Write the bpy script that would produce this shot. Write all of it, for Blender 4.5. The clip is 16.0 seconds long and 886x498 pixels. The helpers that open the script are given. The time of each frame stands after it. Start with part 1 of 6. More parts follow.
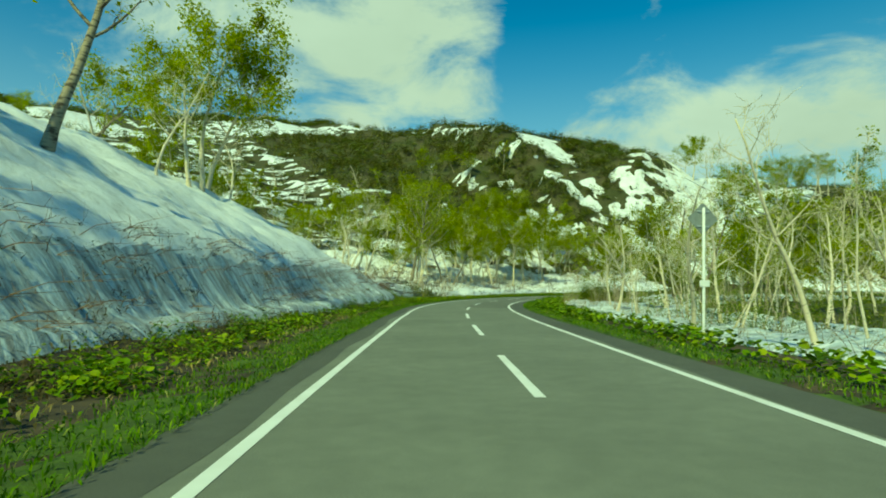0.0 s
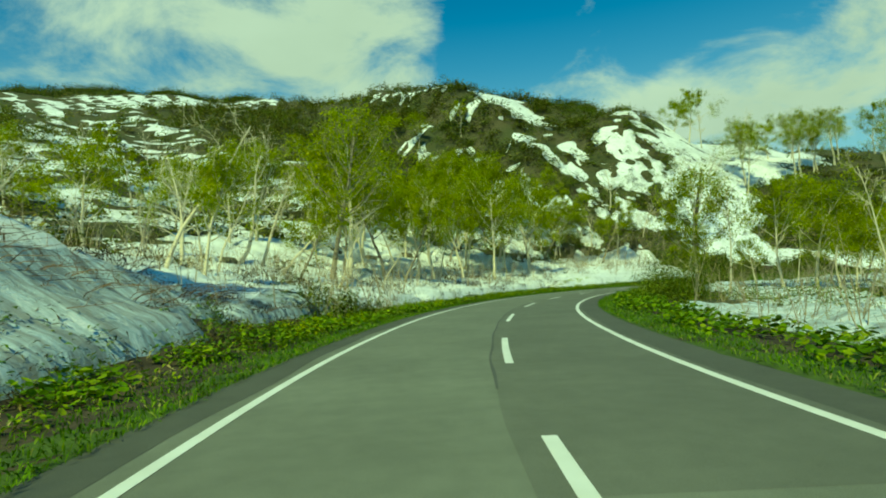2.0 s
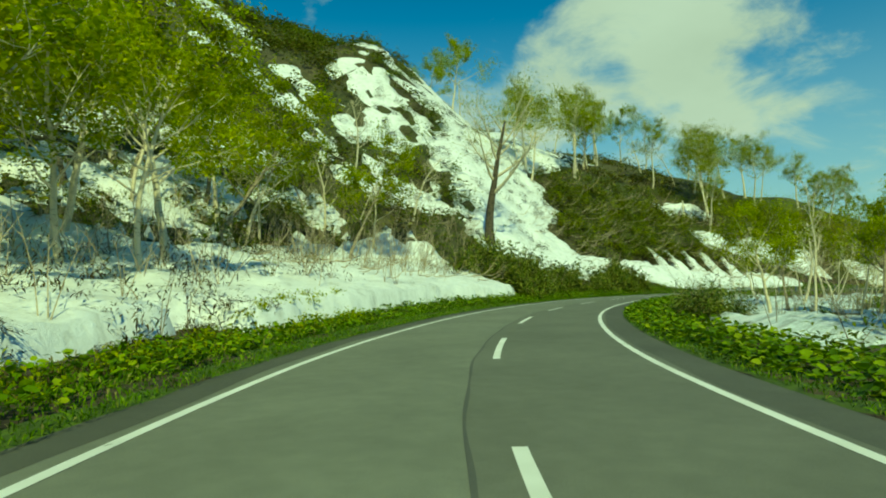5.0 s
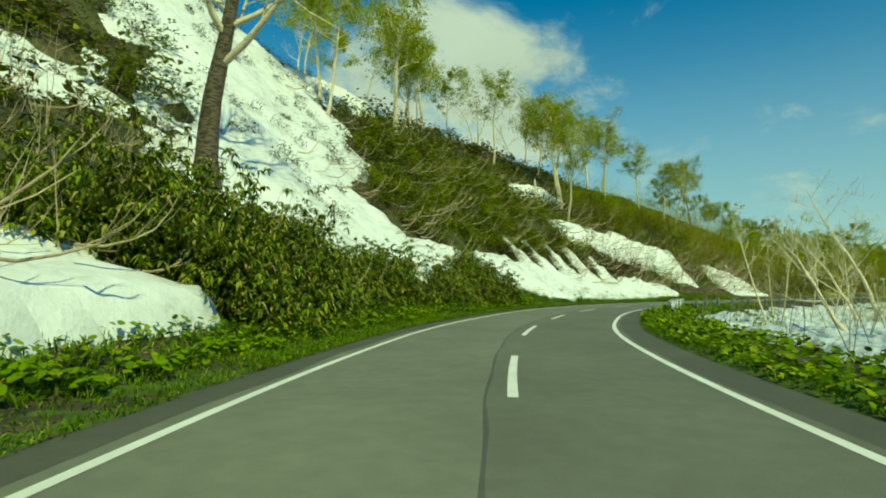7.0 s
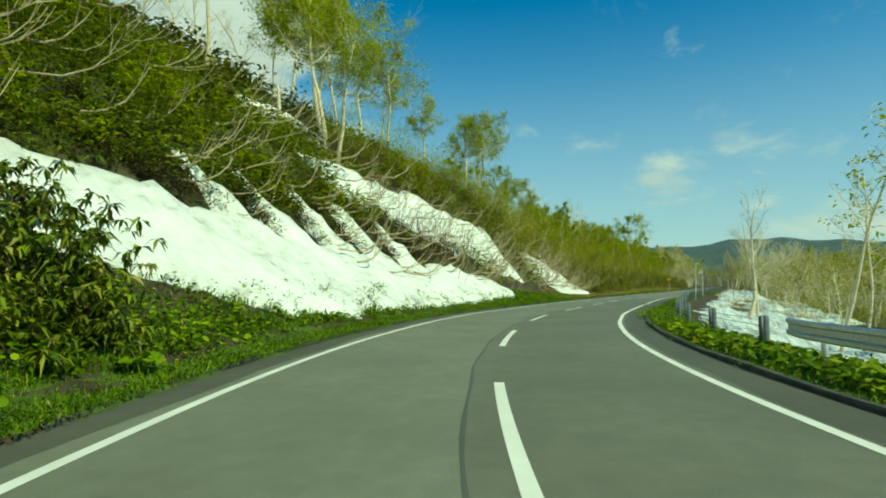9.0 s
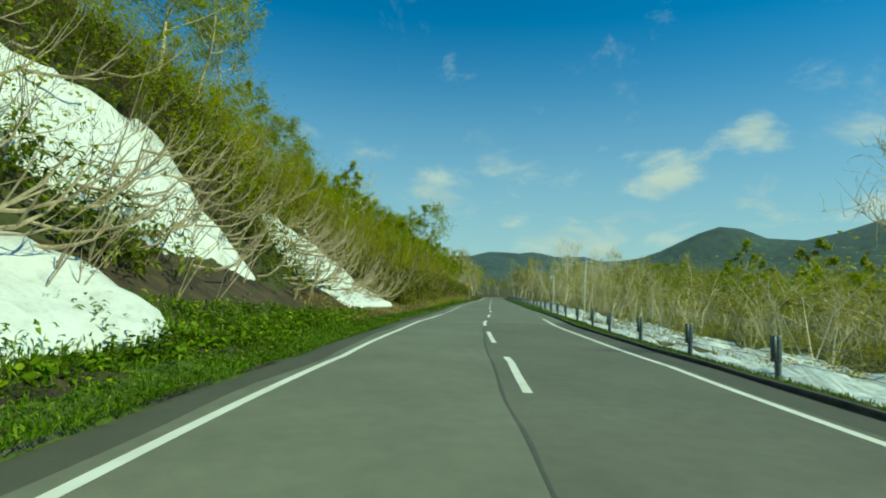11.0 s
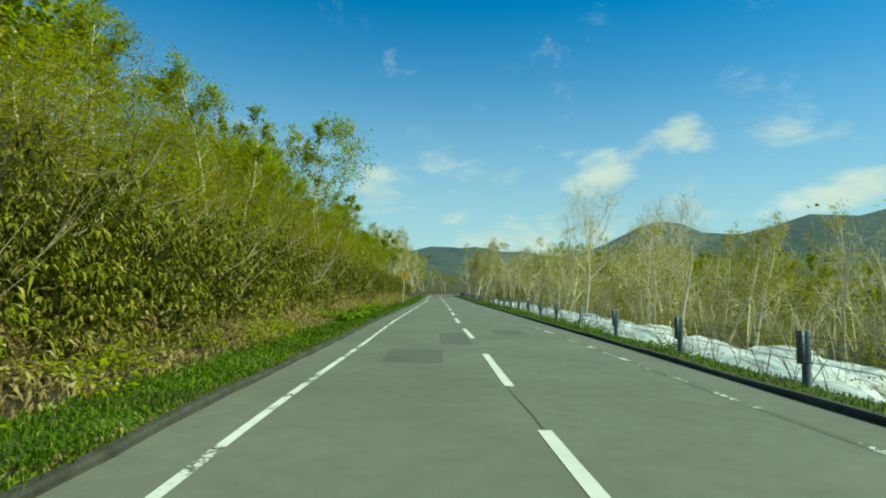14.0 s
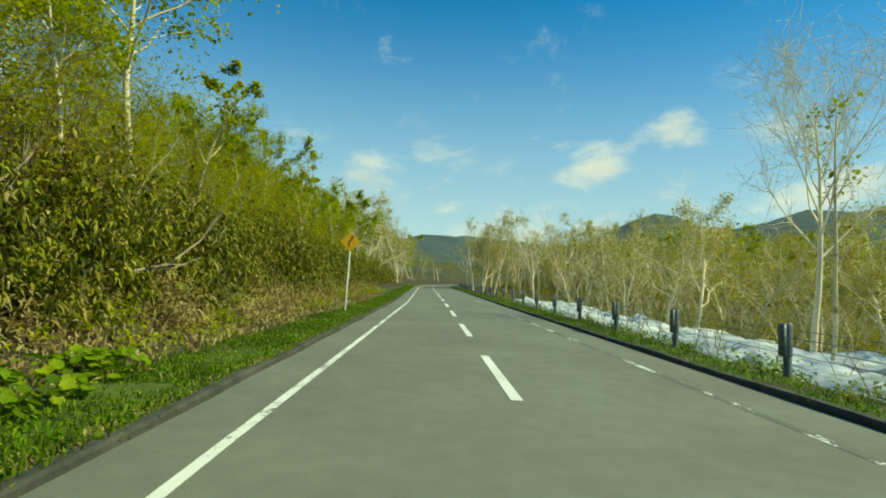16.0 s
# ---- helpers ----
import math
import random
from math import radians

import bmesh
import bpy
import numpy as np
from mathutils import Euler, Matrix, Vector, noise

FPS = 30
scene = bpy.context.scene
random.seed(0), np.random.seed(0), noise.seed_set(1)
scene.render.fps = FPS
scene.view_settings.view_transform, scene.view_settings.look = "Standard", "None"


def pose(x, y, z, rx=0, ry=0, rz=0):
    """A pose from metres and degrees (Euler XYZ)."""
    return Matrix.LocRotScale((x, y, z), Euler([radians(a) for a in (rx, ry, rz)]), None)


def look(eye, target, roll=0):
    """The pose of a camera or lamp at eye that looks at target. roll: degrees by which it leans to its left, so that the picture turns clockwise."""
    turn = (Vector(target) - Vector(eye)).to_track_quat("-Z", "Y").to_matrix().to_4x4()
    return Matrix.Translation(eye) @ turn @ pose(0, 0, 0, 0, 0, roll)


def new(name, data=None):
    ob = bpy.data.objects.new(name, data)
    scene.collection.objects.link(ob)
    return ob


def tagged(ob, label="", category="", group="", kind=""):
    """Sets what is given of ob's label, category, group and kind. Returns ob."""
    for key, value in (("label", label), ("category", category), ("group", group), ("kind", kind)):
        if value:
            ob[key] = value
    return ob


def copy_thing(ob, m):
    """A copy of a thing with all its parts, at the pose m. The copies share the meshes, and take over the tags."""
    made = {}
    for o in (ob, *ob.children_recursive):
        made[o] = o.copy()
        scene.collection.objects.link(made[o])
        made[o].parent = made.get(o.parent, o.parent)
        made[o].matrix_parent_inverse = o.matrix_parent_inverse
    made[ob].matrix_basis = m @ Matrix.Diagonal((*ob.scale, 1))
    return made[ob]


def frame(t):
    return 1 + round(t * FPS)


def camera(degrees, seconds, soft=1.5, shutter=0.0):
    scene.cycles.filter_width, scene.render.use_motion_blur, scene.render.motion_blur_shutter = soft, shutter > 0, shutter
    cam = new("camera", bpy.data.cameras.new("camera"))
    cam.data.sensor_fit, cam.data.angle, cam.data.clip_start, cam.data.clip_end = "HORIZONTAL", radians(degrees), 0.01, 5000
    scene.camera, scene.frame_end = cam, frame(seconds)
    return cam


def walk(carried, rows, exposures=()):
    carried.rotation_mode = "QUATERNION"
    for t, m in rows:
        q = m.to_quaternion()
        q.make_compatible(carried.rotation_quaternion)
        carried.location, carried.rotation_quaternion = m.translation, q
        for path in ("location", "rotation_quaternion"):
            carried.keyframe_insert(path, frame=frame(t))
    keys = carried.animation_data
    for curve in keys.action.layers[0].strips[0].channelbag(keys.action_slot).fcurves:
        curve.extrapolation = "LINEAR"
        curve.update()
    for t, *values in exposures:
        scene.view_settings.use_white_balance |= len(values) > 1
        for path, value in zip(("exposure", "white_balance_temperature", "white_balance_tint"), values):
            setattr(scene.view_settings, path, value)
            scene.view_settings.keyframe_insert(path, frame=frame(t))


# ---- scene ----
cam = camera(74.0, 16.0, soft=1.9)
PATH = [
    (0.0, -0.06, 0.03, 1.40, 0.01, 3.72, -0.03),
    (0.5, -0.34, 9.36, 1.41, -0.95, 3.66, -0.80),
    (1.0, -0.32, 18.62, 1.43, -1.90, 3.75, -0.10),
    (1.5, -0.05, 27.56, 1.47, -3.22, 3.24, 1.77),
    (2.0, 0.43, 36.13, 1.44, -4.88, 3.37, 2.55),
    (2.5, 1.35, 45.11, 1.43, -7.67, 3.52, 2.06),
    (3.0, 2.91, 54.12, 1.47, -11.98, 4.04, 1.50),
    (3.5, 5.14, 62.59, 1.53, -16.77, 3.81, 2.82),
    (4.0, 7.95, 70.88, 1.53, -21.87, 3.78, 2.48),
    (4.5, 11.39, 78.83, 1.51, -27.40, 3.70, 1.72),
    (5.0, 15.57, 86.44, 1.48, -33.03, 3.59, 0.84),
    (5.5, 20.63, 93.79, 1.44, -38.43, 3.52, 0.09),
    (6.0, 26.67, 100.88, 1.45, -43.29, 3.49, -0.25),
    (6.5, 33.72, 107.50, 1.43, -47.62, 3.81, 0.11),
    (7.0, 41.22, 113.46, 1.43, -51.95, 3.95, 0.01),
    (7.5, 48.79, 118.79, 1.42, -57.30, 3.84, -0.73),
    (8.0, 56.69, 123.38, 1.45, -63.44, 3.81, -0.93),
    (8.5, 65.29, 127.03, 1.48, -68.90, 3.69, -0.27),
    (9.0, 73.35, 129.80, 1.43, -75.03, 3.65, 0.41),
    (9.5, 82.02, 131.80, 1.49, -81.02, 4.05, -0.55),
    (10.0, 91.02, 132.93, 1.51, -86.51, 4.12, -1.56),
    (10.5, 100.04, 133.07, 1.48, -92.18, 4.19, -1.67),
    (11.0, 109.11, 132.78, 1.47, -96.99, 4.18, -1.72),
    (11.5, 118.18, 132.20, 1.45, -100.67, 4.16, -1.83),
    (12.0, 127.05, 130.87, 1.45, -103.10, 4.07, -1.90),
    (12.5, 135.72, 129.03, 1.47, -104.14, 4.19, -1.98),
    (13.0, 144.23, 126.85, 1.45, -103.43, 3.60, 0.08),
    (13.5, 152.66, 124.95, 1.45, -102.68, 3.96, -0.40),
    (14.0, 161.12, 123.39, 1.45, -102.69, 3.97, -1.12),
    (14.5, 169.69, 121.65, 1.45, -103.05, 3.78, -1.34),
    (15.0, 178.26, 119.85, 1.43, -103.27, 3.60, -1.53),
    (15.5, 186.71, 118.03, 1.45, -103.49, 3.20, -1.79),
    (16.0, 195.00, 116.25, 1.41, -103.54, 2.96, -2.22),
]
EXPOSURES = [
    (0.0, 0.02, 11800, -59), (3.5, -0.08, 12200, -62), (6.0, -0.12, 12200, -52), (9.0, 0.07, 10300, -45), (10.0, -0.17, 9300, -45), (12.5, 0.16, 8800, -42), (14.5, 0.21, 9700, -37), (16.0, 0.26, 10900, -33),
]
walk(cam, [(t, pose(x, y, z, 90 + pitch, roll, yaw)) for t, x, y, z, yaw, pitch, roll in PATH], EXPOSURES)

# ---- sky, sun ----
SUN_DIR = Vector((-0.28, -0.65, 0.71)).normalized()
sun_data = bpy.data.lights.new("sun", "SUN")
sun_data.energy, sun_data.angle, sun_data.color = 4.0, radians(0.9), (1.0, 0.94, 0.84)
sun = new("sun", sun_data)
sun.matrix_world = look((0, 0, 80), Vector((0, 0, 80)) - SUN_DIR)

world = bpy.data.worlds.new("world")
scene.world = world
world.use_nodes = True
wn, wl = world.node_tree.nodes, world.node_tree.links
wn.clear()
w_out, w_bg = wn.new("ShaderNodeOutputWorld"), wn.new("ShaderNodeBackground")
sky = wn.new("ShaderNodeTexSky")
sky.sky_type, sky.sun_disc = "NISHITA", False
sky.sun_elevation = math.asin(SUN_DIR.z)
sky.sun_rotation = math.atan2(SUN_DIR.x, SUN_DIR.y)
sky.air_density, sky.dust_density, sky.ozone_density = 1.0, 0.0, 4.0
tc = wn.new("ShaderNodeTexCoord")
sep = wn.new("ShaderNodeSeparateXYZ")
wl.new(tc.outputs["Generated"], sep.inputs[0])


def wmath(op, a, b=None, clamp=False):
    n = wn.new("ShaderNodeMath")
    n.operation, n.use_clamp = op, clamp
    for i, v in enumerate((a, b)):
        if v is None:
            continue
        if isinstance(v, (int, float)):
            n.inputs[i].default_value = v
        else:
            wl.new(v, n.inputs[i])
    return n.outputs[0]


# clouds: noise in a layer seen in perspective, gathered into banks; thick over the hill to the north, thinning to the east
zc = wmath("ADD", wmath("MAXIMUM", sep.outputs[2], 0.0), 0.30)
px, py = wmath("DIVIDE", sep.outputs[0], zc), wmath("DIVIDE", sep.outputs[1], zc)
comb = wn.new("ShaderNodeCombineXYZ")
wl.new(px, comb.inputs[0]), wl.new(py, comb.inputs[1])
cn = wn.new("ShaderNodeTexNoise")
cn.inputs["Scale"].default_value, cn.inputs["Detail"].default_value, cn.inputs["Roughness"].default_value = 3.0, 10, 0.62
cn.inputs["Distortion"].default_value = 0.35
wl.new(comb.outputs[0], cn.inputs["Vector"])
azimuth = wmath("MULTIPLY", wmath("ARCTAN2", sep.outputs[0], sep.outputs[1]), 180 / math.pi)
height = wmath("MULTIPLY", wmath("ARCSINE", sep.outputs[2]), 180 / math.pi)
cover = wmath("ADD", wmath("MULTIPLY", wmath("SUBTRACT", cn.outputs["Fac"], 0.5), 2.3), 0.16)
# each bank: bearing, height, half length, half width (degrees), slope of its long axis, density
for az, el, ra, re, turn, gain in ((-6, 23, 17, 15, 0, 0.72), (-26, 22, 14, 14, 0, 0.34), (20, 13, 13, 7.5, 0, 0.62), (36, 16, 14, 9, 12, 0.64), (51, 21, 11, 12, 0, 0.64), (61, 20, 9, 7, -25, 0.42),
                                   (59, 15, 10, 4.5, -38, 0.50), (68, 13.5, 8, 3.0, -25, 0.30), (82, 8, 4, 2.5, 0, 0.25), (94, 10.5, 6, 1.8, 20, 0.22),
                                   (119.5, 12.2, 9.5, 2.6, 32, 0.50), (125.6, 13.0, 2.8, 4.2, 0, 0.34), (132, 10.6, 2.8, 1.5, 25, 0.42), (137, 8.6, 7, 2.2, 12, 0.65), (111, 5.6, 17, 2.8, 0, 0.36), (100, 10, 12, 5, 20, 0.12),
                                   (97, 22.8, 1.0, 2.8, 0, 0.12), (-90, 30, 50, 25, 0, 0.35), (10, 22, 5, 6, 0, -0.45), (28, 24.5, 8, 3.6, 0, -0.45), (49, 19, 3, 2.5, 0, -0.16)):
    ca, sa = math.cos(radians(turn)), math.sin(radians(turn))
    du, dv = wmath("SUBTRACT", azimuth, az), wmath("SUBTRACT", height, el)
    u = wmath("ADD", wmath("MULTIPLY", du, ca / ra), wmath("MULTIPLY", dv, sa / ra))
    v = wmath("ADD", wmath("MULTIPLY", du, -sa / re), wmath("MULTIPLY", dv, ca / re))
    near = wmath("MAXIMUM", wmath("SUBTRACT", 1.0, wmath("ADD", wmath("MULTIPLY", u, u), wmath("MULTIPLY", v, v))), 0.0)
    cover = wmath("ADD", cover, wmath("MULTIPLY", near, gain))
ramp = wn.new("ShaderNodeMapRange")
ramp.interpolation_type = "SMOOTHSTEP"
ramp.inputs[1].default_value, ramp.inputs[2].default_value = 0.30, 0.92
wl.new(cover, ramp.inputs[0])
cshade = wn.new("ShaderNodeTexNoise")
cshade.inputs["Scale"].default_value, cshade.inputs["Detail"].default_value = 2.2, 5
wl.new(comb.outputs[0], cshade.inputs["Vector"])
cmix = wn.new("ShaderNodeMix")
cmix.data_type = "RGBA"
cmix.inputs["A"].default_value, cmix.inputs["B"].default_value = (5.0, 5.4, 7.2, 1), (7.9, 8.3, 11.4, 1)
wl.new(cshade.outputs["Fac"], cmix.inputs["Factor"])
smix = wn.new("ShaderNodeMix")
smix.data_type = "RGBA"
wl.new(ramp.outputs[0], smix.inputs["Factor"])
sat = wn.new("ShaderNodeHueSaturation")
sat.inputs["Hue"].default_value = 0.512
sat.inputs["Saturation"].default_value, sat.inputs["Value"].default_value = 1.45, 1.85
wl.new(sky.outputs[0], sat.inputs["Color"])
# pale band towards the horizon
haze = wn.new("ShaderNodeMapRange")
haze.interpolation_type = "SMOOTHSTEP"
haze.inputs[1].default_value, haze.inputs[2].default_value, haze.inputs[3].default_value, haze.inputs[4].default_value = -0.02, 0.50, 0.85, 0.0
wl.new(sep.outputs[2], haze.inputs[0])
hmix = wn.new("ShaderNodeMix")
hmix.data_type = "RGBA"
hmix.inputs["B"].default_value = (4.0, 5.2, 9.4, 1)
wl.new(haze.outputs[0], hmix.inputs["Factor"])
wl.new(sat.outputs[0], hmix.inputs["A"])
wl.new(hmix.outputs["Result"], smix.inputs["A"])
wl.new(cmix.outputs["Result"], smix.inputs["B"])
wl.new(smix.outputs["Result"], w_bg.inputs["Color"])
w_bg.inputs["Strength"].default_value = 0.092
wl.new(w_bg.outputs[0], w_out.inputs[0])
# ---- materials ----
def material(name, rough=0.8, metal=0.0):
    m = bpy.data.materials.new(name)
    m.use_nodes = True
    b = m.node_tree.nodes["Principled BSDF"]
    b.inputs["Roughness"].default_value, b.inputs["Metallic"].default_value = rough, metal
    return m, m.node_tree.nodes, m.node_tree.links, b


def noise_node(n, l, scale, detail=4, rough=0.55, space="Object"):
    t, x = n.new("ShaderNodeTexCoord"), n.new("ShaderNodeTexNoise")
    x.inputs["Scale"].default_value, x.inputs["Detail"].default_value, x.inputs["Roughness"].default_value = scale, detail, rough
    l.new(t.outputs[space], x.inputs["Vector"])
    return x.outputs["Fac"]


def ramp_node(n, l, fac, stops):
    r = n.new("ShaderNodeValToRGB")
    e = r.color_ramp.elements
    while len(e) < len(stops):
        e.new(0.5)
    for el, (p, c) in zip(e, stops):
        el.position, el.color = p, (*c, 1)
    l.new(fac, r.inputs[0])
    return r.outputs[0]


def blend(n, l, fac, a, b, mode="MIX"):
    m = n.new("ShaderNodeMix")
    m.data_type, m.blend_type = "RGBA", mode
    for key, v in (("Factor", fac), ("A", a), ("B", b)):
        if isinstance(v, (int, float)):
            m.inputs[key].default_value = v
        elif isinstance(v, tuple):
            m.inputs[key].default_value = (*v, 1)
        else:
            l.new(v, m.inputs[key])
    return m.outputs["Result"]


def bump(n, l, b, height, strength, distance):
    u = n.new("ShaderNodeBump")
    u.inputs["Strength"].default_value, u.inputs["Distance"].default_value = strength, distance
    l.new(height, u.inputs["Height"])
    l.new(u.outputs[0], b.inputs["Normal"])


def speckled(name, dark, light, scale, rough=0.85, fine=60.0, relief=0.02, metal=0.0, strength=0.5):
    """A surface of two tones at two scales with fine relief."""
    m, n, l, b = material(name, rough, metal)
    a, f = noise_node(n, l, scale, 5), noise_node(n, l, fine, 3)
    c = ramp_node(n, l, a, [(0.32, dark), (0.68, light)])
    c = blend(n, l, 0.35, c, ramp_node(n, l, f, [(0.3, (0.25, 0.25, 0.25)), (0.7, (0.8, 0.8, 0.8))]), "OVERLAY")
    l.new(c, b.inputs["Base Color"])
    if relief:
        bump(n, l, b, f, strength, relief)
    return m


def leaf_material(name, stops, through_light=0.35, rough=0.55, patch=0.55, floor=0.49):
    """Leaves: each blade takes its own tone, plants differ from place to place, a low floor darkens patches like shaded
    gaps; thin, so light passes through.
    """
    m, n, l, b = material(name, rough)
    g = n.new("ShaderNodeNewGeometry")
    c = ramp_node(n, l, g.outputs["Random Per Island"], stops)
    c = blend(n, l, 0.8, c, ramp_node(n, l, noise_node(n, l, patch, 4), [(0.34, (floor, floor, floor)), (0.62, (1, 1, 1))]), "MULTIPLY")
    l.new(c, b.inputs["Base Color"])
    b.inputs["Specular IOR Level"].default_value = 0.12
    t = n.new("ShaderNodeBsdfTranslucent")
    l.new(c, t.inputs["Color"])
    mix = n.new("ShaderNodeMixShader")
    mix.inputs[0].default_value = through_light
    l.new(b.outputs[0], mix.inputs[1]), l.new(t.outputs[0], mix.inputs[2])
    l.new(mix.outputs[0], n["Material Output"].inputs["Surface"])
    return m


def asphalt_material(name, base):
    m, n, l, b = material(name, 0.82)
    big, mid, fine = noise_node(n, l, 0.35, 5), noise_node(n, l, 3.0, 6), noise_node(n, l, 90, 3)
    c = ramp_node(n, l, big, [(0.3, tuple(v * 0.84 for v in base)), (0.7, tuple(v * 1.12 for v in base))])
    c = blend(n, l, 0.18, c, ramp_node(n, l, mid, [(0.35, (0.3, 0.3, 0.3)), (0.65, (0.7, 0.7, 0.7))]), "OVERLAY")
    c = blend(n, l, 0.4, c, ramp_node(n, l, fine, [(0.3, (0.2, 0.2, 0.2)), (0.7, (0.8, 0.8, 0.8))]), "OVERLAY")
    l.new(c, b.inputs["Base Color"])
    bump(n, l, b, fine, 0.35, 0.01)
    return m


def paint_material(name, wear):
    """White road paint, worn through to the asphalt in spots."""
    m, n, l, b = material(name, 0.8)
    f, g = noise_node(n, l, 14, 8, 0.7), noise_node(n, l, 1.1, 3)
    k = n.new("ShaderNodeMath")
    k.operation = "ADD"
    l.new(f, k.inputs[0]), l.new(g, k.inputs[1])
    half = n.new("ShaderNodeMath")
    half.operation = "MULTIPLY"
    half.inputs[1].default_value = 0.5
    l.new(k.outputs[0], half.inputs[0])
    worn = ramp_node(n, l, half.outputs[0], [(wear / 2, (0, 0, 0)), (wear / 2 + 0.03, (1, 1, 1))])
    c = blend(n, l, worn, (0.128, 0.134, 0.108), ramp_node(n, l, g, [(0.3, (0.66, 0.66, 0.62)), (0.7, (0.8, 0.8, 0.78))]))
    l.new(c, b.inputs["Base Color"])
    return m


def snow_material(name, dirt=0.0):
    """Old snow: white, greyed by windblown dirt in streaks and pits; dirty kinds also carry bluish shade as colour."""
    m, n, l, b = material(name, 0.6)
    clean = 0.15 if dirt > 0 else 0.7
    big, mid, fine = noise_node(n, l, 0.22, 5), noise_node(n, l, 1.7, 8, 0.65), noise_node(n, l, 9, 6, 0.7)
    c = ramp_node(n, l, mid, [(0.28, (0.42, 0.42, 0.40)), (0.42, (0.72, 0.73, 0.73)), (0.6, (0.86, 0.87, 0.88))])
    c = blend(n, l, 0.5, c, ramp_node(n, l, fine, [(0.3, (0.55, 0.54, 0.52)), (0.5, (0.86, 0.87, 0.88))]), "MULTIPLY")
    t, mp, st = n.new("ShaderNodeTexCoord"), n.new("ShaderNodeMapping"), n.new("ShaderNodeTexNoise")
    mp.inputs["Scale"].default_value = (0.3, 2.6, 0.45) if dirt > 0 else (0.5, 1.6, 0.35)
    mp.inputs["Rotation"].default_value = (0.5, 0, 0.3) if dirt > 0 else (0, 0, 0.5)
    st.inputs["Scale"].default_value, st.inputs["Detail"].default_value, st.inputs["Roughness"].default_value = 1.3, 9, 0.72
    l.new(t.outputs["Object"], mp.inputs[0]), l.new(mp.outputs[0], st.inputs["Vector"])
    # dirt above 0: dirt streaks whose blue paints in sky-lit shade
    c = blend(n, l, 0.75, c, ramp_node(n, l, st.outputs["Fac"], [(0.33 + dirt, (0.09, 0.085, 0.07)), (0.40 + dirt, (0.30, 0.35, 0.37)), (0.47 + dirt, (0.62, 0.74, 0.78)), (0.54 + dirt, (1, 1, 1))] if dirt > 0 else [(0.36 + dirt, (0.27, 0.25, 0.20)), (0.46 + dirt, (0.78, 0.78, 0.77)), (0.55 + dirt, (1, 1, 1))]), "MULTIPLY")
    c = blend(n, l, ramp_node(n, l, big, [(0.4, (0, 0, 0)), (0.62, (clean, clean, clean))]), c, (0.88, 0.89, 0.90))
    l.new(c, b.inputs["Base Color"])
    b.inputs["Specular IOR Level"].default_value = 0.3
    h = n.new("ShaderNodeMath")
    h.operation = "ADD"
    l.new(mid, h.inputs[0]), l.new(fine, h.inputs[1])
    bump(n, l, b, h.outputs[0], 0.45, 0.08)
    return m


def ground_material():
    """Leaf litter, dead grass and dark soil; far off woods, with bluish distance haze in their colour."""
    m, n, l, b = material("ground_litter", 0.95)
    a, f = noise_node(n, l, 0.12, 6), noise_node(n, l, 2.5, 6, 0.7)
    c = ramp_node(n, l, f, [(0.3, (0.03, 0.027, 0.012)), (0.5, (0.075, 0.066, 0.028)), (0.7, (0.13, 0.11, 0.05))])
    c = blend(n, l, ramp_node(n, l, a, [(0.4, (0, 0, 0)), (0.6, (0.8, 0.8, 0.8))]), c, (0.05, 0.06, 0.016))
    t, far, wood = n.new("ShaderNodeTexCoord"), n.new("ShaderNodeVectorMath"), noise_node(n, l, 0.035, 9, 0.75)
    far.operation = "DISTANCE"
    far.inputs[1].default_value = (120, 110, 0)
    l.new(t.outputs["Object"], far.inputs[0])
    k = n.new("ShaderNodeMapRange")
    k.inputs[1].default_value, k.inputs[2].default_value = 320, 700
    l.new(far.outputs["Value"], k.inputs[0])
    # the blue-grey of distant haze is put into these base colours
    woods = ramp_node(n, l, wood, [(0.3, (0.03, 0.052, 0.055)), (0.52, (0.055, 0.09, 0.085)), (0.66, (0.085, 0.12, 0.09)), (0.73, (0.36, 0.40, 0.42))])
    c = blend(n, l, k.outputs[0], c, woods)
    l.new(c, b.inputs["Base Color"])
    bump(n, l, b, f, 0.8, 0.15)
    return m


def bark_material(name, pale, dark, amount):
    """Bark with dark bands and lenticels across the stem."""
    m, n, l, b = material(name, 0.8)
    t, mp, x = n.new("ShaderNodeTexCoord"), n.new("ShaderNodeMapping"), n.new("ShaderNodeTexNoise")
    mp.inputs["Scale"].default_value = (2.5, 2.5, 9)
    x.inputs["Scale"].default_value, x.inputs["Detail"].default_value = 1.4, 7
    l.new(t.outputs["Object"], mp.inputs[0]), l.new(mp.outputs[0], x.inputs["Vector"])
    c = ramp_node(n, l, x.outputs["Fac"], [(amount - 0.08, dark), (amount + 0.04, pale), (0.9, tuple(min(1, v * 1.15) for v in pale))])
    l.new(c, b.inputs["Base Color"])
    bump(n, l, b, x.outputs["Fac"], 0.6, 0.03)
    return m


ASPHALT = asphalt_material("asphalt", (0.172, 0.177, 0.138))
ASPHALT_OLD = asphalt_material("asphalt_shoulder", (0.088, 0.088, 0.07))
ASPHALT_RIGHT = asphalt_material("asphalt_far_lane", (0.138, 0.140, 0.110))
ASPHALT_DARK = asphalt_material("asphalt_patch", (0.088, 0.088, 0.078))
ASPHALT_PATCH = asphalt_material("asphalt_newer", (0.126, 0.128, 0.106))
PAINT = paint_material("road_paint", 0.66)
PAINT_WORN = paint_material("road_paint_worn", 0.86)
PAINT_GONE = paint_material("road_paint_nearly_gone", 1.07)
SNOW = snow_material("old_snow", -0.06)
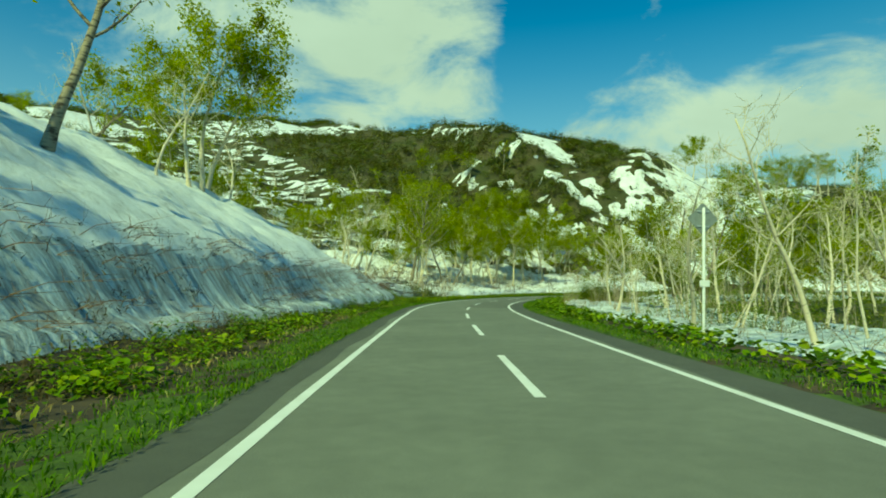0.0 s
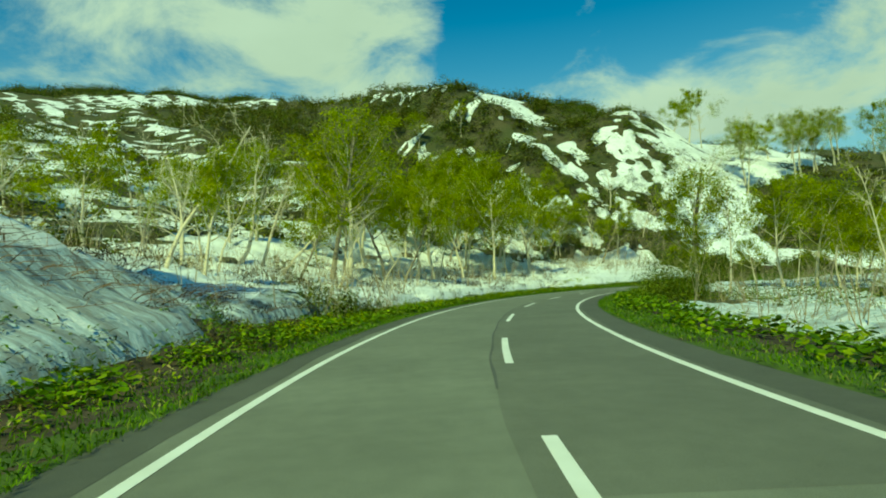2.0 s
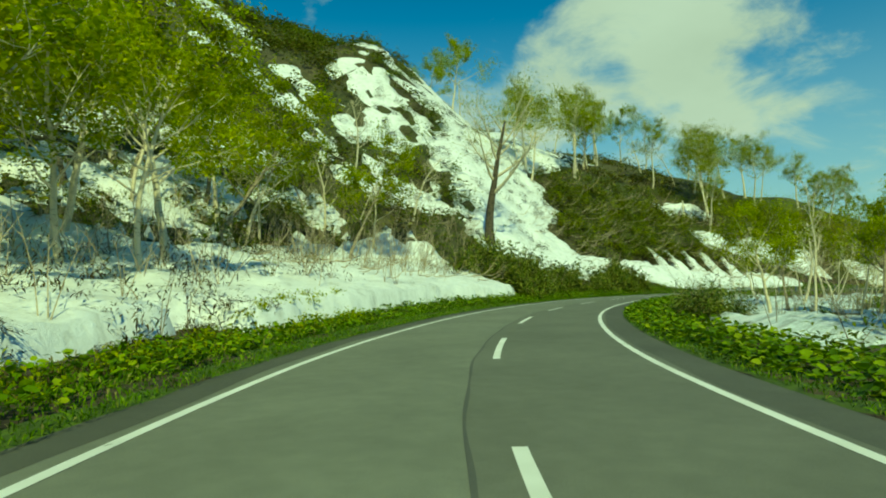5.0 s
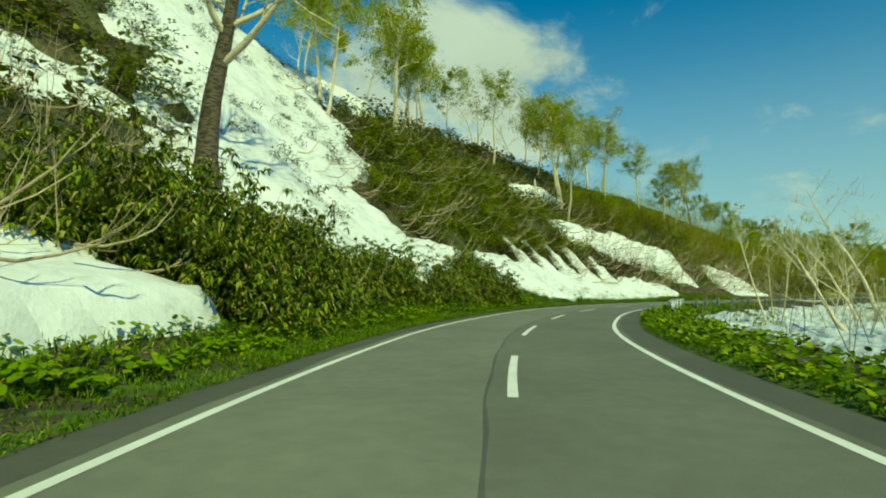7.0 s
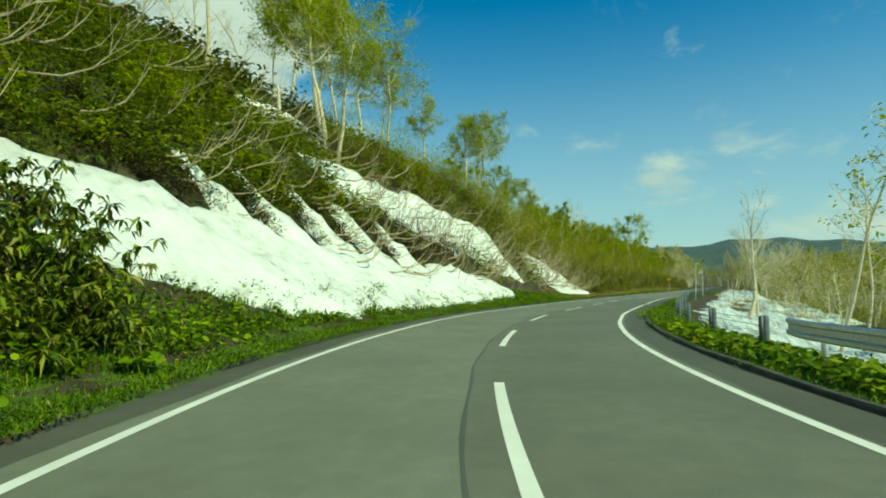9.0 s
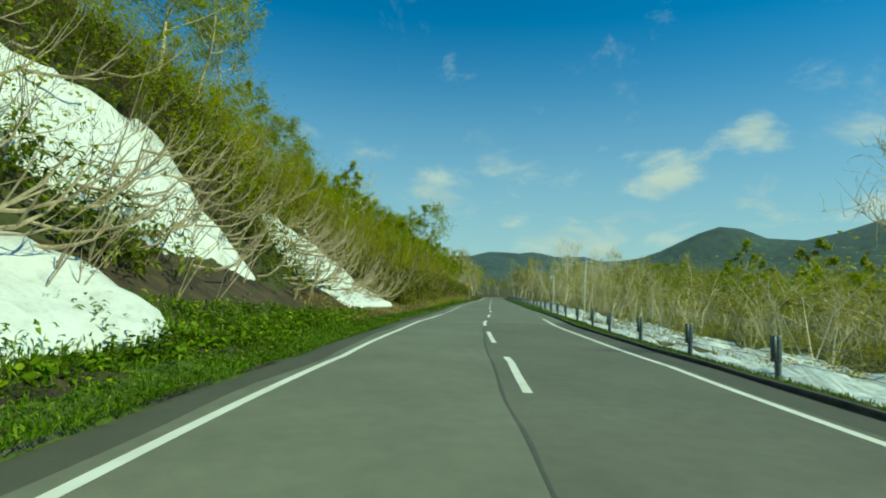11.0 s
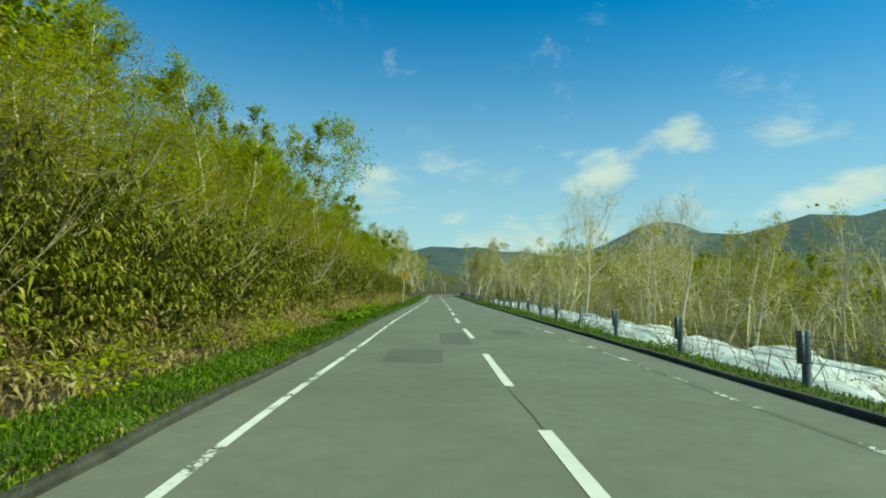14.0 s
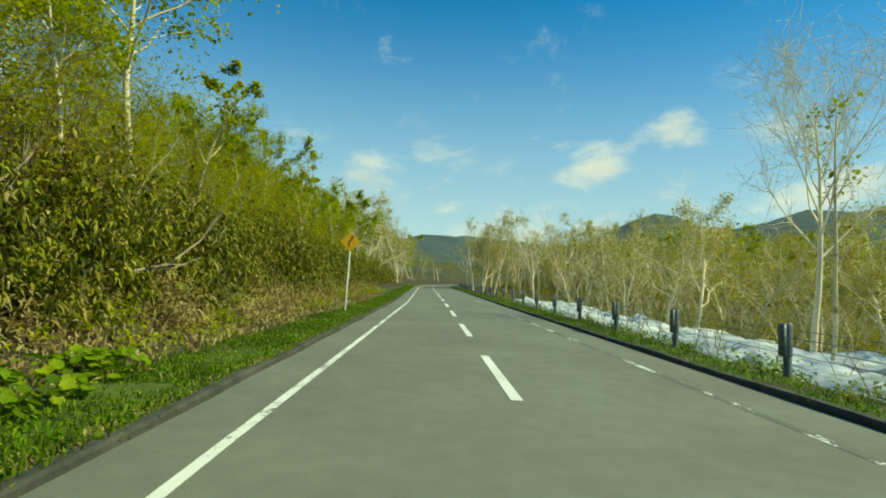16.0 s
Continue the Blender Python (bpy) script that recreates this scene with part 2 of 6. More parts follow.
SNOW_DIRTY_SHADED = snow_material("dirty_shaded_snow", 0.085)
SNOW_ROADSIDE = snow_material("roadside_snow", 0.02)
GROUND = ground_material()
SOIL = speckled("verge_soil", (0.022, 0.017, 0.010), (0.085, 0.06, 0.03), 1.5, 0.95, 18, 0.04)
TURF = speckled("turf", (0.035, 0.06, 0.006), (0.085, 0.13, 0.012), 2.2, 0.95, 25, 0.03)
CONCRETE = speckled("kerb_concrete", (0.03, 0.03, 0.024), (0.085, 0.08, 0.065), 2.0, 0.9, 30, 0.01)
STEEL = speckled("galvanised_steel", (0.42, 0.44, 0.45), (0.56, 0.58, 0.58), 4, 0.42, 40, 0.0, 0.7)
POST_PAINT = speckled("post_grey_blue", (0.09, 0.115, 0.13), (0.15, 0.18, 0.19), 5, 0.5, 50, 0.0)
WHITE_PAINT = speckled("white_pole_paint", (0.66, 0.67, 0.66), (0.8, 0.8, 0.79), 3, 0.45, 50, 0.0)
SIGN_GREY = speckled("sign_back_grey", (0.16, 0.18, 0.18), (0.24, 0.26, 0.26), 4, 0.5, 40, 0.0)
SIGN_PALE = speckled("sign_back_pale", (0.45, 0.47, 0.47), (0.6, 0.62, 0.62), 4, 0.5, 40, 0.0)
SIGN_YELLOW = speckled("sign_yellow", (0.85, 0.40, 0.02), (0.92, 0.48, 0.03), 3, 0.45, 40, 0.0)
SIGN_BLACK = speckled("sign_black", (0.02, 0.02, 0.02), (0.035, 0.035, 0.035), 5, 0.5, 40, 0.0)
SIGN_BLUE = speckled("sign_blue", (0.05, 0.2, 0.32), (0.07, 0.25, 0.38), 5, 0.45, 40, 0.0)
BIRCH_PALE = bark_material("birch_bark_pale", (0.66, 0.57, 0.41), (0.16, 0.12, 0.08), 0.38)
BIRCH_CREAM = bark_material("birch_bark_cream", (0.80, 0.70, 0.50), (0.26, 0.20, 0.13), 0.30)
BIRCH_GREY = bark_material("birch_bark_grey", (0.30, 0.25, 0.17), (0.07, 0.05, 0.03), 0.47)
DARK_BARK = bark_material("dark_bark", (0.11, 0.085, 0.055), (0.03, 0.022, 0.014), 0.5)
TWIG = speckled("twig_bark", (0.24, 0.18, 0.11), (0.50, 0.41, 0.28), 3, 0.85, 20, 0.0)
BROWN_TWIG = speckled("brown_twig", (0.07, 0.04, 0.022), (0.19, 0.115, 0.06), 3, 0.85, 20, 0.0)
LEAF_SPRING = leaf_material("spring_leaves", [(0.0, (0.24, 0.32, 0.010)), (0.5, (0.44, 0.50, 0.015)), (1.0, (0.62, 0.60, 0.04))], 0.55)
LEAF_GREEN = leaf_material("green_leaves", [(0.0, (0.09, 0.13, 0.012)), (0.6, (0.22, 0.29, 0.025)), (1.0, (0.38, 0.38, 0.05))], 0.4)
# both bamboo kinds: low floor paints dark patches for shaded gaps in the thicket
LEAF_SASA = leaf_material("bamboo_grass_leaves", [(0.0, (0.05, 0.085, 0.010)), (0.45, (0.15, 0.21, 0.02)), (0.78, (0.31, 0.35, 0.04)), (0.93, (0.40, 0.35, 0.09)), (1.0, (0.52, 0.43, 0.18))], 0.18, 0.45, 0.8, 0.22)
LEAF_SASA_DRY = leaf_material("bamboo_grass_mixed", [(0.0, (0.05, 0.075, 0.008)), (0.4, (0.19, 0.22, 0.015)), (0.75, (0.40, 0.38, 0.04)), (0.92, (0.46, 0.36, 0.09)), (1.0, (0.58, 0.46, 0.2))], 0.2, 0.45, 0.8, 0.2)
LEAF_BROWN = leaf_material("brown_brush", [(0.0, (0.045, 0.03, 0.014)), (0.5, (0.11, 0.08, 0.035)), (0.8, (0.10, 0.12, 0.03)), (1.0, (0.22, 0.16, 0.07))], 0.25, 0.8)
LEAF_HILL = leaf_material("hill_scrub", [(0.0, (0.06, 0.08, 0.012)), (0.4, (0.17, 0.20, 0.022)), (0.7, (0.21, 0.17, 0.05)), (1.0, (0.40, 0.40, 0.06))], 0.25, 0.8)
LEAF_BUTTERBUR = leaf_material("butterbur_leaves", [(0.0, (0.07, 0.13, 0.010)), (0.55, (0.20, 0.32, 0.018)), (1.0, (0.42, 0.48, 0.04))], 0.35, 0.5)
LEAF_WOODS = leaf_material("valley_woods", [(0.0, (0.26, 0.21, 0.05)), (0.35, (0.36, 0.37, 0.04)), (0.8, (0.46, 0.45, 0.04)), (1.0, (0.54, 0.42, 0.18))], 0.4, 0.8)
GRASS = leaf_material("grass_blades", [(0.0, (0.07, 0.14, 0.008)), (0.6, (0.16, 0.28, 0.015)), (0.92, (0.27, 0.37, 0.03)), (1.0, (0.46, 0.40, 0.15))], 0.35)
STRAW = leaf_material("dead_stalks", [(0.0, (0.24, 0.16, 0.06)), (0.6, (0.45, 0.35, 0.14)), (1.0, (0.60, 0.50, 0.25))], 0.25, 0.85)
FLOWER = leaf_material("dandelion_yellow", [(0.0, (0.75, 0.5, 0.01)), (1.0, (0.85, 0.62, 0.03))], 0.2)
LEAF_GOLD = leaf_material("golden_spring_leaves", [(0.0, (0.36, 0.26, 0.05)), (0.4, (0.47, 0.42, 0.04)), (0.75, (0.50, 0.50, 0.03)), (1.0, (0.64, 0.54, 0.12))], 0.5, 0.7)
# ---- the plan: the road's centre line and the lie of the land ----
CENTRE = [(1.5, 0.0), (1.3, 9.2), (1.2, 18.5), (1.2, 27.7), (1.5, 36.9), (2.3, 46.0), (3.9, 55.1), (6.2, 64.0),
          (9.3, 72.7), (13.1, 81.1), (17.9, 89.0), (23.4, 96.3), (29.7, 103.0), (36.6, 109.2), (43.9, 114.7),
          (51.7, 119.7), (59.8, 124.0), (68.4, 127.4), (77.2, 130.2), (86.2, 132.0), (95.4, 132.7), (104.6, 132.6),
          (113.7, 131.9), (122.9, 130.6), (131.9, 128.7), (140.8, 126.6), (149.8, 124.5), (158.8, 122.6),
          (167.9, 120.9), (176.9, 119.0), (185.9, 117.2), (194.9, 115.3)]
S0 = -80.0                      # arc length at the start of the built road


def centre_line():
    """Dense centre line: arc length, point and right-hand normal, one row each 0.5 m."""
    p = [(1.6, -80.0), (1.6, -60.0), (1.6, -40.0), (1.6, -20.0), (1.6, -9.0)] + CENTRE
    x, y = p[-1]
    for i in range(26):
        a = radians(101.8 + 0.26 * max(0, i - 8) ** 2)
        x, y = x + 10 * math.sin(a), y + 10 * math.cos(a)
        p.append((x, y))
    p = np.array(p)
    u = np.arange(len(p), dtype=float)
    out = []
    for k in range(len(p) - 1):
        p0, p1, p2, p3 = p[max(k - 1, 0)], p[k], p[k + 1], p[min(k + 2, len(p) - 1)]
        for f in np.linspace(0, 1, 20, endpoint=False):
            out.append(0.5 * (2 * p1 + (p2 - p0) * f + (2 * p0 - 5 * p1 + 4 * p2 - p3) * f ** 2 + (3 * p1 - p0 - 3 * p2 + p3) * f ** 3))
    q = np.array(out + [p[-1]])
    s = np.concatenate([[0], np.cumsum(np.hypot(*np.diff(q, axis=0).T))])
    s += 0 - np.interp(0.0, q[:200, 1], s[:200])
    ss = np.arange(s[0], s[-1], 0.5)
    q = np.stack([np.interp(ss, s, q[:, 0]), np.interp(ss, s, q[:, 1])], 1)
    for _ in range(12):
        q[1:-1] = (q[:-2] + 2 * q[1:-1] + q[2:]) / 4
    for k in range(2):
        d = np.gradient(q, axis=0)
        d /= np.hypot(d[:, 0], d[:, 1])[:, None]
        right = np.stack([d[:, 1], -d[:, 0]], 1)
        if k == 0:
            q = q + right * np.interp(ss, [40, 52, 68, 86, 100, 186, 192, 201, 211, 219, 227], [0, .15, .2, .22, 0, 0, .1, .6, .8, .4, 0])[:, None]
            q = q + right * np.interp(ss, np.arange(-10, 330, 10), [-0.23, -0.19, -0.14, -0.12, -0.09, -0.05, -0.02, -0.02, -0.04, 0.00, -0.02, -0.07, -0.14, -0.18, -0.17, -0.09, -0.06, -0.08, 0.01, 0.06, 0.18, 0.26, 0.28, 0.23, 0.13, 0.03, 0.07, 0.14, 0.15, 0.15, 0.19, 0.24, 0.27, 0.30])[:, None]
    return ss, q, right


LINE_S, LINE_P, LINE_N = centre_line()


def on_road(s, d):
    """World x, y of the point d metres to the right of the centre line at arc length s."""
    s, d = np.asarray(s, float), np.asarray(d, float)
    x = np.interp(s, LINE_S, LINE_P[:, 0]) + d * np.interp(s, LINE_S, LINE_N[:, 0])
    y = np.interp(s, LINE_S, LINE_P[:, 1]) + d * np.interp(s, LINE_S, LINE_N[:, 1])
    return x, y


def road_coords(x, y):
    """Arc length and signed distance (right positive) of world points."""
    x, y = np.ravel(np.asarray(x, float)), np.ravel(np.asarray(y, float))
    s, d = np.empty(len(x)), np.empty(len(x))
    P, N, S = LINE_P[::4], LINE_N[::4], LINE_S[::4]
    for a in range(0, len(x), 8000):
        xs, ys = x[a:a + 8000], y[a:a + 8000]
        k = np.argmin((xs[:, None] - P[None, :, 0]) ** 2 + (ys[:, None] - P[None, :, 1]) ** 2, axis=1)
        rx, ry = xs - P[k, 0], ys - P[k, 1]
        along = -rx * N[k, 1] + ry * N[k, 0]
        across = rx * N[k, 0] + ry * N[k, 1]
        end = (k == 0) | (k == len(P) - 1)
        across = np.where(end, np.sign(across + 1e-9) * np.hypot(rx, ry), across)
        s[a:a + 8000], d[a:a + 8000] = S[k] + np.where(end, 0, along), across
    return s, d


SECTIONS = []
KNOTS = (-400, -200, -110, -68, -45, -32, -22, -16, -12, -10.5, -9, -7, -5.5, -4.2, 0, 4.2, 5.5, 7, 10, 15, 25, 50, 100, 300)


def section(s, left, right, brow=None):
    """Heights across the road at s: left from 4.2 m outwards, right from 4.2 m outwards; brow: height 10.5 m to the left."""
    left = left[:4] + [0.5 * (left[3] + left[4]) if brow is None else brow] + left[4:]
    SECTIONS.append((s, list(reversed(left)) + [0.0] + right))


FLAT = [0, -0.1, -0.15, -0.3, -0.6, -1.0, -1.5, -3, -10]
VALLEY = [0, -0.15, -0.5, -1.2, -1.7, -2.4, -4, -7, -24]
section(-80, [0, -.05, -.1, .3, 4.0, 6.9, 10.2, 13, 17, 22, 26, 28, 28], FLAT, 2.8)
section(30, [0, -.05, -.1, .3, 3.9, 6.6, 9.8, 9, 11, 14, 20, 28, 32], FLAT, 2.7)
section(44, [0, -.05, .0, 1.2, 4.0, 6.2, 9.2, 10, 12, 15, 22, 34, 40], FLAT, 2.9)
section(49, [0, -.02, .15, 1.3, 3.0, 4.6, 7.2, 10, 11, 15, 23, 37, 42], FLAT, 2.3)
section(56, [0, -.02, 0, 0.4, 1.2, 2.2, 3.8, 6, 8.5, 14, 24, 42, 45], FLAT)
section(75, [0, -0.05, -0.05, 0.15, 0.5, 1, 1.9, 3.6, 7, 14, 28, 54, 56], FLAT)
section(95, [0, .05, 0.05, 0.25, 0.6, 1.2, 2.2, 4.6, 9, 18, 35, 66, 66], FLAT)
section(125, [0, .1, .5, 1.1, 1.8, 2.3, 4.4, 10, 17, 29.5, 48, 79, 75], FLAT)
section(134, [0, .1, .5, 1.2, 2.0, 2.8, 5.5, 13, 23, 39, 56, 82, 75], FLAT)
section(141, [0, .1, .6, 1.5, 3.2, 6.8, 10, 18, 30, 50, 62, 72, 64], FLAT)
section(160, [0, .15, .8, 2.2, 5, 8.5, 15, 27, 41, 49, 50, 48, 48], FLAT)
section(178, [0, .2, 1.2, 2.8, 5.4, 9.7, 15.5, 24, 31, 40, 41, 40, 40], VALLEY)
section(200, [0, .2, 1.0, 2.2, 5.0, 9.5, 13.5, 21, 28, 36, 40, 40, 40], VALLEY)
section(222, [0, .1, .5, 1.8, 6, 10.5, 14, 20, 26, 34, 38, 38, 38], VALLEY)
section(245, [0, .05, .2, .8, 3.8, 7.5, 12, 18, 23, 27, 30, 28, 28], VALLEY)
section(290, [0, .1, .4, 1.6, 4.2, 7.2, 10, 13, 15, 17, 18, 19, 19], VALLEY)
section(350, [0, .1, .4, 1.6, 3.8, 6, 8.5, 11, 13, 14, 14, 14, 14], VALLEY)
section(400, [0, .1, .4, 1.4, 3, 4.4, 6, 7, 8, 9, 9, 9, 9], [0, -.1, -.2, -.2, .3, 1.5, 3.5, 4.5, 0])
section(470, [0, .1, .4, 1, 2, 3, 4, 6, 8, 9, 9, 9, 9], [0, 0, .1, .3, .8, 1.6, 3.5, 4.5, 0])
SEC_S = np.array([a for a, _ in SECTIONS])
SEC_Z = np.array([b for _, b in SECTIONS])


def wave(x, y, size, seed=0):
    """Smooth noise from -1 to 1 of the given wavelength, built from rotated sines."""
    r = np.random.RandomState(seed + 11)
    out = np.zeros(np.shape(x))
    for i in range(7):
        a, k = r.uniform(0, 2 * math.pi), 2 * math.pi / size * r.uniform(0.55, 1.7)
        out = out + np.sin((np.cos(a) * x + np.sin(a) * y) * k + r.uniform(0, 6.3)
                           + 1.3 * np.sin((np.sin(a) * x - np.cos(a) * y) * k * 0.7 + r.uniform(0, 6.3)))
    return out / 3.6


def far_land(x, y):
    """Distant ridges that stand beyond the valley."""
    z = 0.0
    for cx, cy, h, rx, ry in ((1658, -824, 90, 170, 200), (1500, -1190, 165, 420, 330), (1400, -1480, 95, 260, 250), (1900, -500, 85, 500, 500),
                              (1200, -1900, 190, 500, 400), (1600, 150, 62, 420, 330), (1300, -250, 46, 420, 260), (760, 230, 24, 260, 90)):
        z = z + h * np.exp(-((x - cx) / rx) ** 2 - ((y - cy) / ry) ** 2)
    return z * (1 + 0.10 * wave(x, y, 420, 8) + 0.05 * wave(x, y, 150, 9))


def land_sd(s, d, x, y):
    s = np.clip(s, SEC_S[0], SEC_S[-1])
    k = np.clip(np.searchsorted(SEC_S, s, side="right") - 1, 0, len(SEC_S) - 2)
    f = (s - SEC_S[k]) / (SEC_S[k + 1] - SEC_S[k])
    f = f * f * (3 - 2 * f)
    kn = np.array(KNOTS, float)
    j = np.clip(np.searchsorted(kn, d, side="right") - 1, 0, len(kn) - 2)
    g = np.clip((d - kn[j]) / (kn[j + 1] - kn[j]), 0, 1)
    za = SEC_Z[k, j] * (1 - g) + SEC_Z[k, j + 1] * g
    zb = SEC_Z[k + 1, j] * (1 - g) + SEC_Z[k + 1, j + 1] * g
    z = za * (1 - f) + zb * f
    rough = np.clip((np.abs(d) - 5.5) / 8, 0, 1)
    z = z + rough * (0.22 * wave(x, y, 7, 1) + 0.10 * wave(x, y, 2.6, 2)) + np.clip((np.abs(d) - 20) / 30, 0, 1) * 1.1 * wave(x, y, 26, 3)
    away = np.clip((np.hypot(x - 120, y - 110) - 330) / 400, 0, 1)
    return z + away * (far_land(x, y) + 3 * wave(x, y, 160, 4))


def land(x, y):
    s, d = road_coords(x, y)
    return land_sd(s, d, np.ravel(np.asarray(x, float)), np.ravel(np.asarray(y, float)))


def span(v, a, b, soft):
    """1 inside a..b, falling to 0 over soft metres outside."""
    return np.clip((v - a) / soft + 1, 0, 1) * np.clip((b - v) / soft + 1, 0, 1)


def snow_cover(s, d, x, y):
    """Above 0 where old snow lies."""
    c = np.full(np.shape(s), -0.75)

    def put(level, w):
        nonlocal c
        c = np.maximum(c, -0.75 + (level + 0.75) * w)
    put(1.6, span(s, -90, 47, 6) * span(d, -60, -8.7 + 0.03 * np.clip(s - 8, 0, 42), 0.5))
    put(0.46, span(s, 46, 112, 8) * span(d, -24, -8.6, 0.6))
    put(0.45, span(s, 108, 137, 3) * span(d, -20, -10, 2))
    put(1.2, span(s, 106, 137, 3) * span(d, -11, -7.2, 0.6))
    put(0.16, span(s, 56, 112, 6) * span(d, -44, -22, 6))
    put(0.08, span(s, 40, 108, 8) * span(d, -165, -44, 8))
    put(0.02, span(s, 104, 136, 4) * span(d, -46, -18, 5))
    put(-0.25, span(s, 108, 146, 5) * span(d, -68, -46, 5))
    crest = np.interp(s, [95, 128, 133, 139, 143, 154], [-196, -196, -182, -114, -76, -66])
    put(1.2, span(s, 92, 147, 3) * span(d - crest, 5, 5 + np.interp(s, [128, 140], [44, 15]), 2))
    put(0.0, span(s, 142, 160, 4) * span(d, -44, -20, 3))
    # the gully between hill and slope
    west, east = np.interp(d, [-60, -37, -27, -20, -14, -9], [172, 162, 156, 150, 148, 150]), np.interp(d, [-60, -37, -27, -20, -14, -9], [204, 188, 176, 168, 165, 166])
    ragged = 2.2 * np.sin(d * 0.55) + 1.4 * np.sin(d * 1.3 + 1)
    put(0.75, span(s, west + 2 + ragged, east - 2 + ragged, 3.5) * span(d, -64, -10, 2))
    put(0.6, span(s, 158, 178, 3) * span(d, np.interp(s, [158, 162, 164, 167, 172, 180], [-16.5, -14.8, -12.4, -11.6, -11.2, -10.8]), -10.4, 0.6))
    comb = 2.9 * np.clip(np.sin(s * 1.7), -0.3, 1) * span(s, 181.5, 198, 1.5)
    put(1.4, span(s, 173, 208, 2) * span(d, -10.4 - comb + 0.07 * np.clip(s - 185, 0, 40), -5.9 - 0.03 * np.abs(s - 192) - 0.35 * np.clip(178 - s, 0, 9), 0.5))
    put(0.42, span(s, 196, 219, 1.5) * span(d - (-17.2 + 0.22 * (s - 191)), -1.6, 1.6, 1.0))
    put(0.5, span(s, 196, 206, 2) * span(d, -26, -22.5, 1))
    put(1.0, span(s, 228, 240, 1.5) * span(d, -11.2 + 0.3 * np.clip(s - 236, 0, 9), -7.2, 0.8))
    put(0.65, span(s, -40, 58, 6) * span(d, 7.4, 18, 1.2))
    put(0.1, span(s, 58, 150, 6) * span(d, 8.5, 20, 2))
    put(1.0, span(s, 110, 124, 3) * span(d, 7.8, 13, 1))
    put(0.5, span(s, 140, 222, 6) * span(d, 8.2, 17, 2))
    put(0.12, span(s, 222, 282, 6) * span(d, 8.0, 19, 1.5))
    put(1.1, span(s, 268, 345, 3) * span(d, 8.6 + 0.6 * np.sin(s * 0.31), 13.5, 2.2))
    c = c - 2.0 * span(s, 70, 94, 3) * span(d, 5, 10.5, 1)
    return c + 0.38 * wave(x, y, 11, 5) + 0.3 * wave(x, y, 4.3, 6) + 0.16 * wave(x, y, 1.7, 7)


# ---- mesh helpers ----
def mesh_of(name, verts, faces, mats, smooth=False, mat_index=None):
    me = bpy.data.meshes.new(name)
    verts = np.asarray(verts, float)
    me.from_pydata(verts.tolist() if len(verts) < 20000 else verts, [], faces if isinstance(faces, list) else faces.tolist())
    for m in (mats if isinstance(mats, (list, tuple)) else [mats]):
        me.materials.append(m)
    if smooth:
        me.polygons.foreach_set("use_smooth", [True] * len(me.polygons))
    if mat_index is not None:
        me.polygons.foreach_set("material_index", mat_index)
    me.update()
    return me


def part(name, mesh, parent, label=""):
    ob = new(name, mesh)
    ob.parent = parent
    return tagged(ob, label)


def grid_faces(rows, cols, keep=None):
    i = np.arange((rows - 1) * cols).reshape(rows - 1, cols)[:, :-1]
    f = np.stack([i, i + 1, i + cols + 1, i + cols], -1)
    return f[keep] if keep is not None else f.reshape(-1, 4)


def tube_points(path, radii, sides):
    """Vertices and faces of a tapered tube along a path."""
    path = np.asarray(path, float)
    t = np.gradient(path, axis=0)
    t /= np.maximum(np.linalg.norm(t, axis=1), 1e-9)[:, None]
    ref = np.array([1.0, 0.2, 0.1]) if abs(t[0, 0]) < 0.8 else np.array([0.1, 1.0, 0.2])
    a = np.cross(t, ref)
    a /= np.linalg.norm(a, axis=1)[:, None]
    b = np.cross(t, a)
    ang = np.linspace(0, 2 * math.pi, sides, endpoint=False)
    v = path[:, None, :] + np.asarray(radii)[:, None, None] * (np.cos(ang)[None, :, None] * a[:, None, :] + np.sin(ang)[None, :, None] * b[:, None, :])
    n = len(path)
    f = []
    for k in range(n - 1):
        for j in range(sides):
            f.append((k * sides + j, k * sides + (j + 1) % sides, (k + 1) * sides + (j + 1) % sides, (k + 1) * sides + j))
    f.append(tuple(range((n - 1) * sides, n * sides)))
    return v.reshape(-1, 3), f


class Pile:
    """Collects pieces into one mesh."""

    def __init__(self):
        self.v, self.f, self.n = [], [], 0

    def add(self, v, f):
        self.v.append(v)
        self.f.extend(tuple(i + self.n for i in q) for q in f)
        self.n += len(v)

    def tube(self, path, radii, sides=6):
        self.add(*tube_points(path, radii, sides))

    def box(self, c, size, rz=0.0):
        sx, sy, sz = (k / 2 for k in size)
        v = np.array([(x, y, z) for z in (-sz, sz) for x, y in ((-sx, -sy), (sx, -sy), (sx, sy), (-sx, sy))])
        ca, sa = math.cos(rz), math.sin(rz)
        v = np.stack([v[:, 0] * ca - v[:, 1] * sa, v[:, 0] * sa + v[:, 1] * ca, v[:, 2]], 1) + np.array(c)
        self.add(v, [(3, 2, 1, 0), (4, 5, 6, 7), (0, 1, 5, 4), (1, 2, 6, 5), (2, 3, 7, 6), (3, 0, 4, 7)])

    def mesh(self, name, mats, smooth=False):
        return mesh_of(name, np.concatenate(self.v), self.f, mats, smooth)


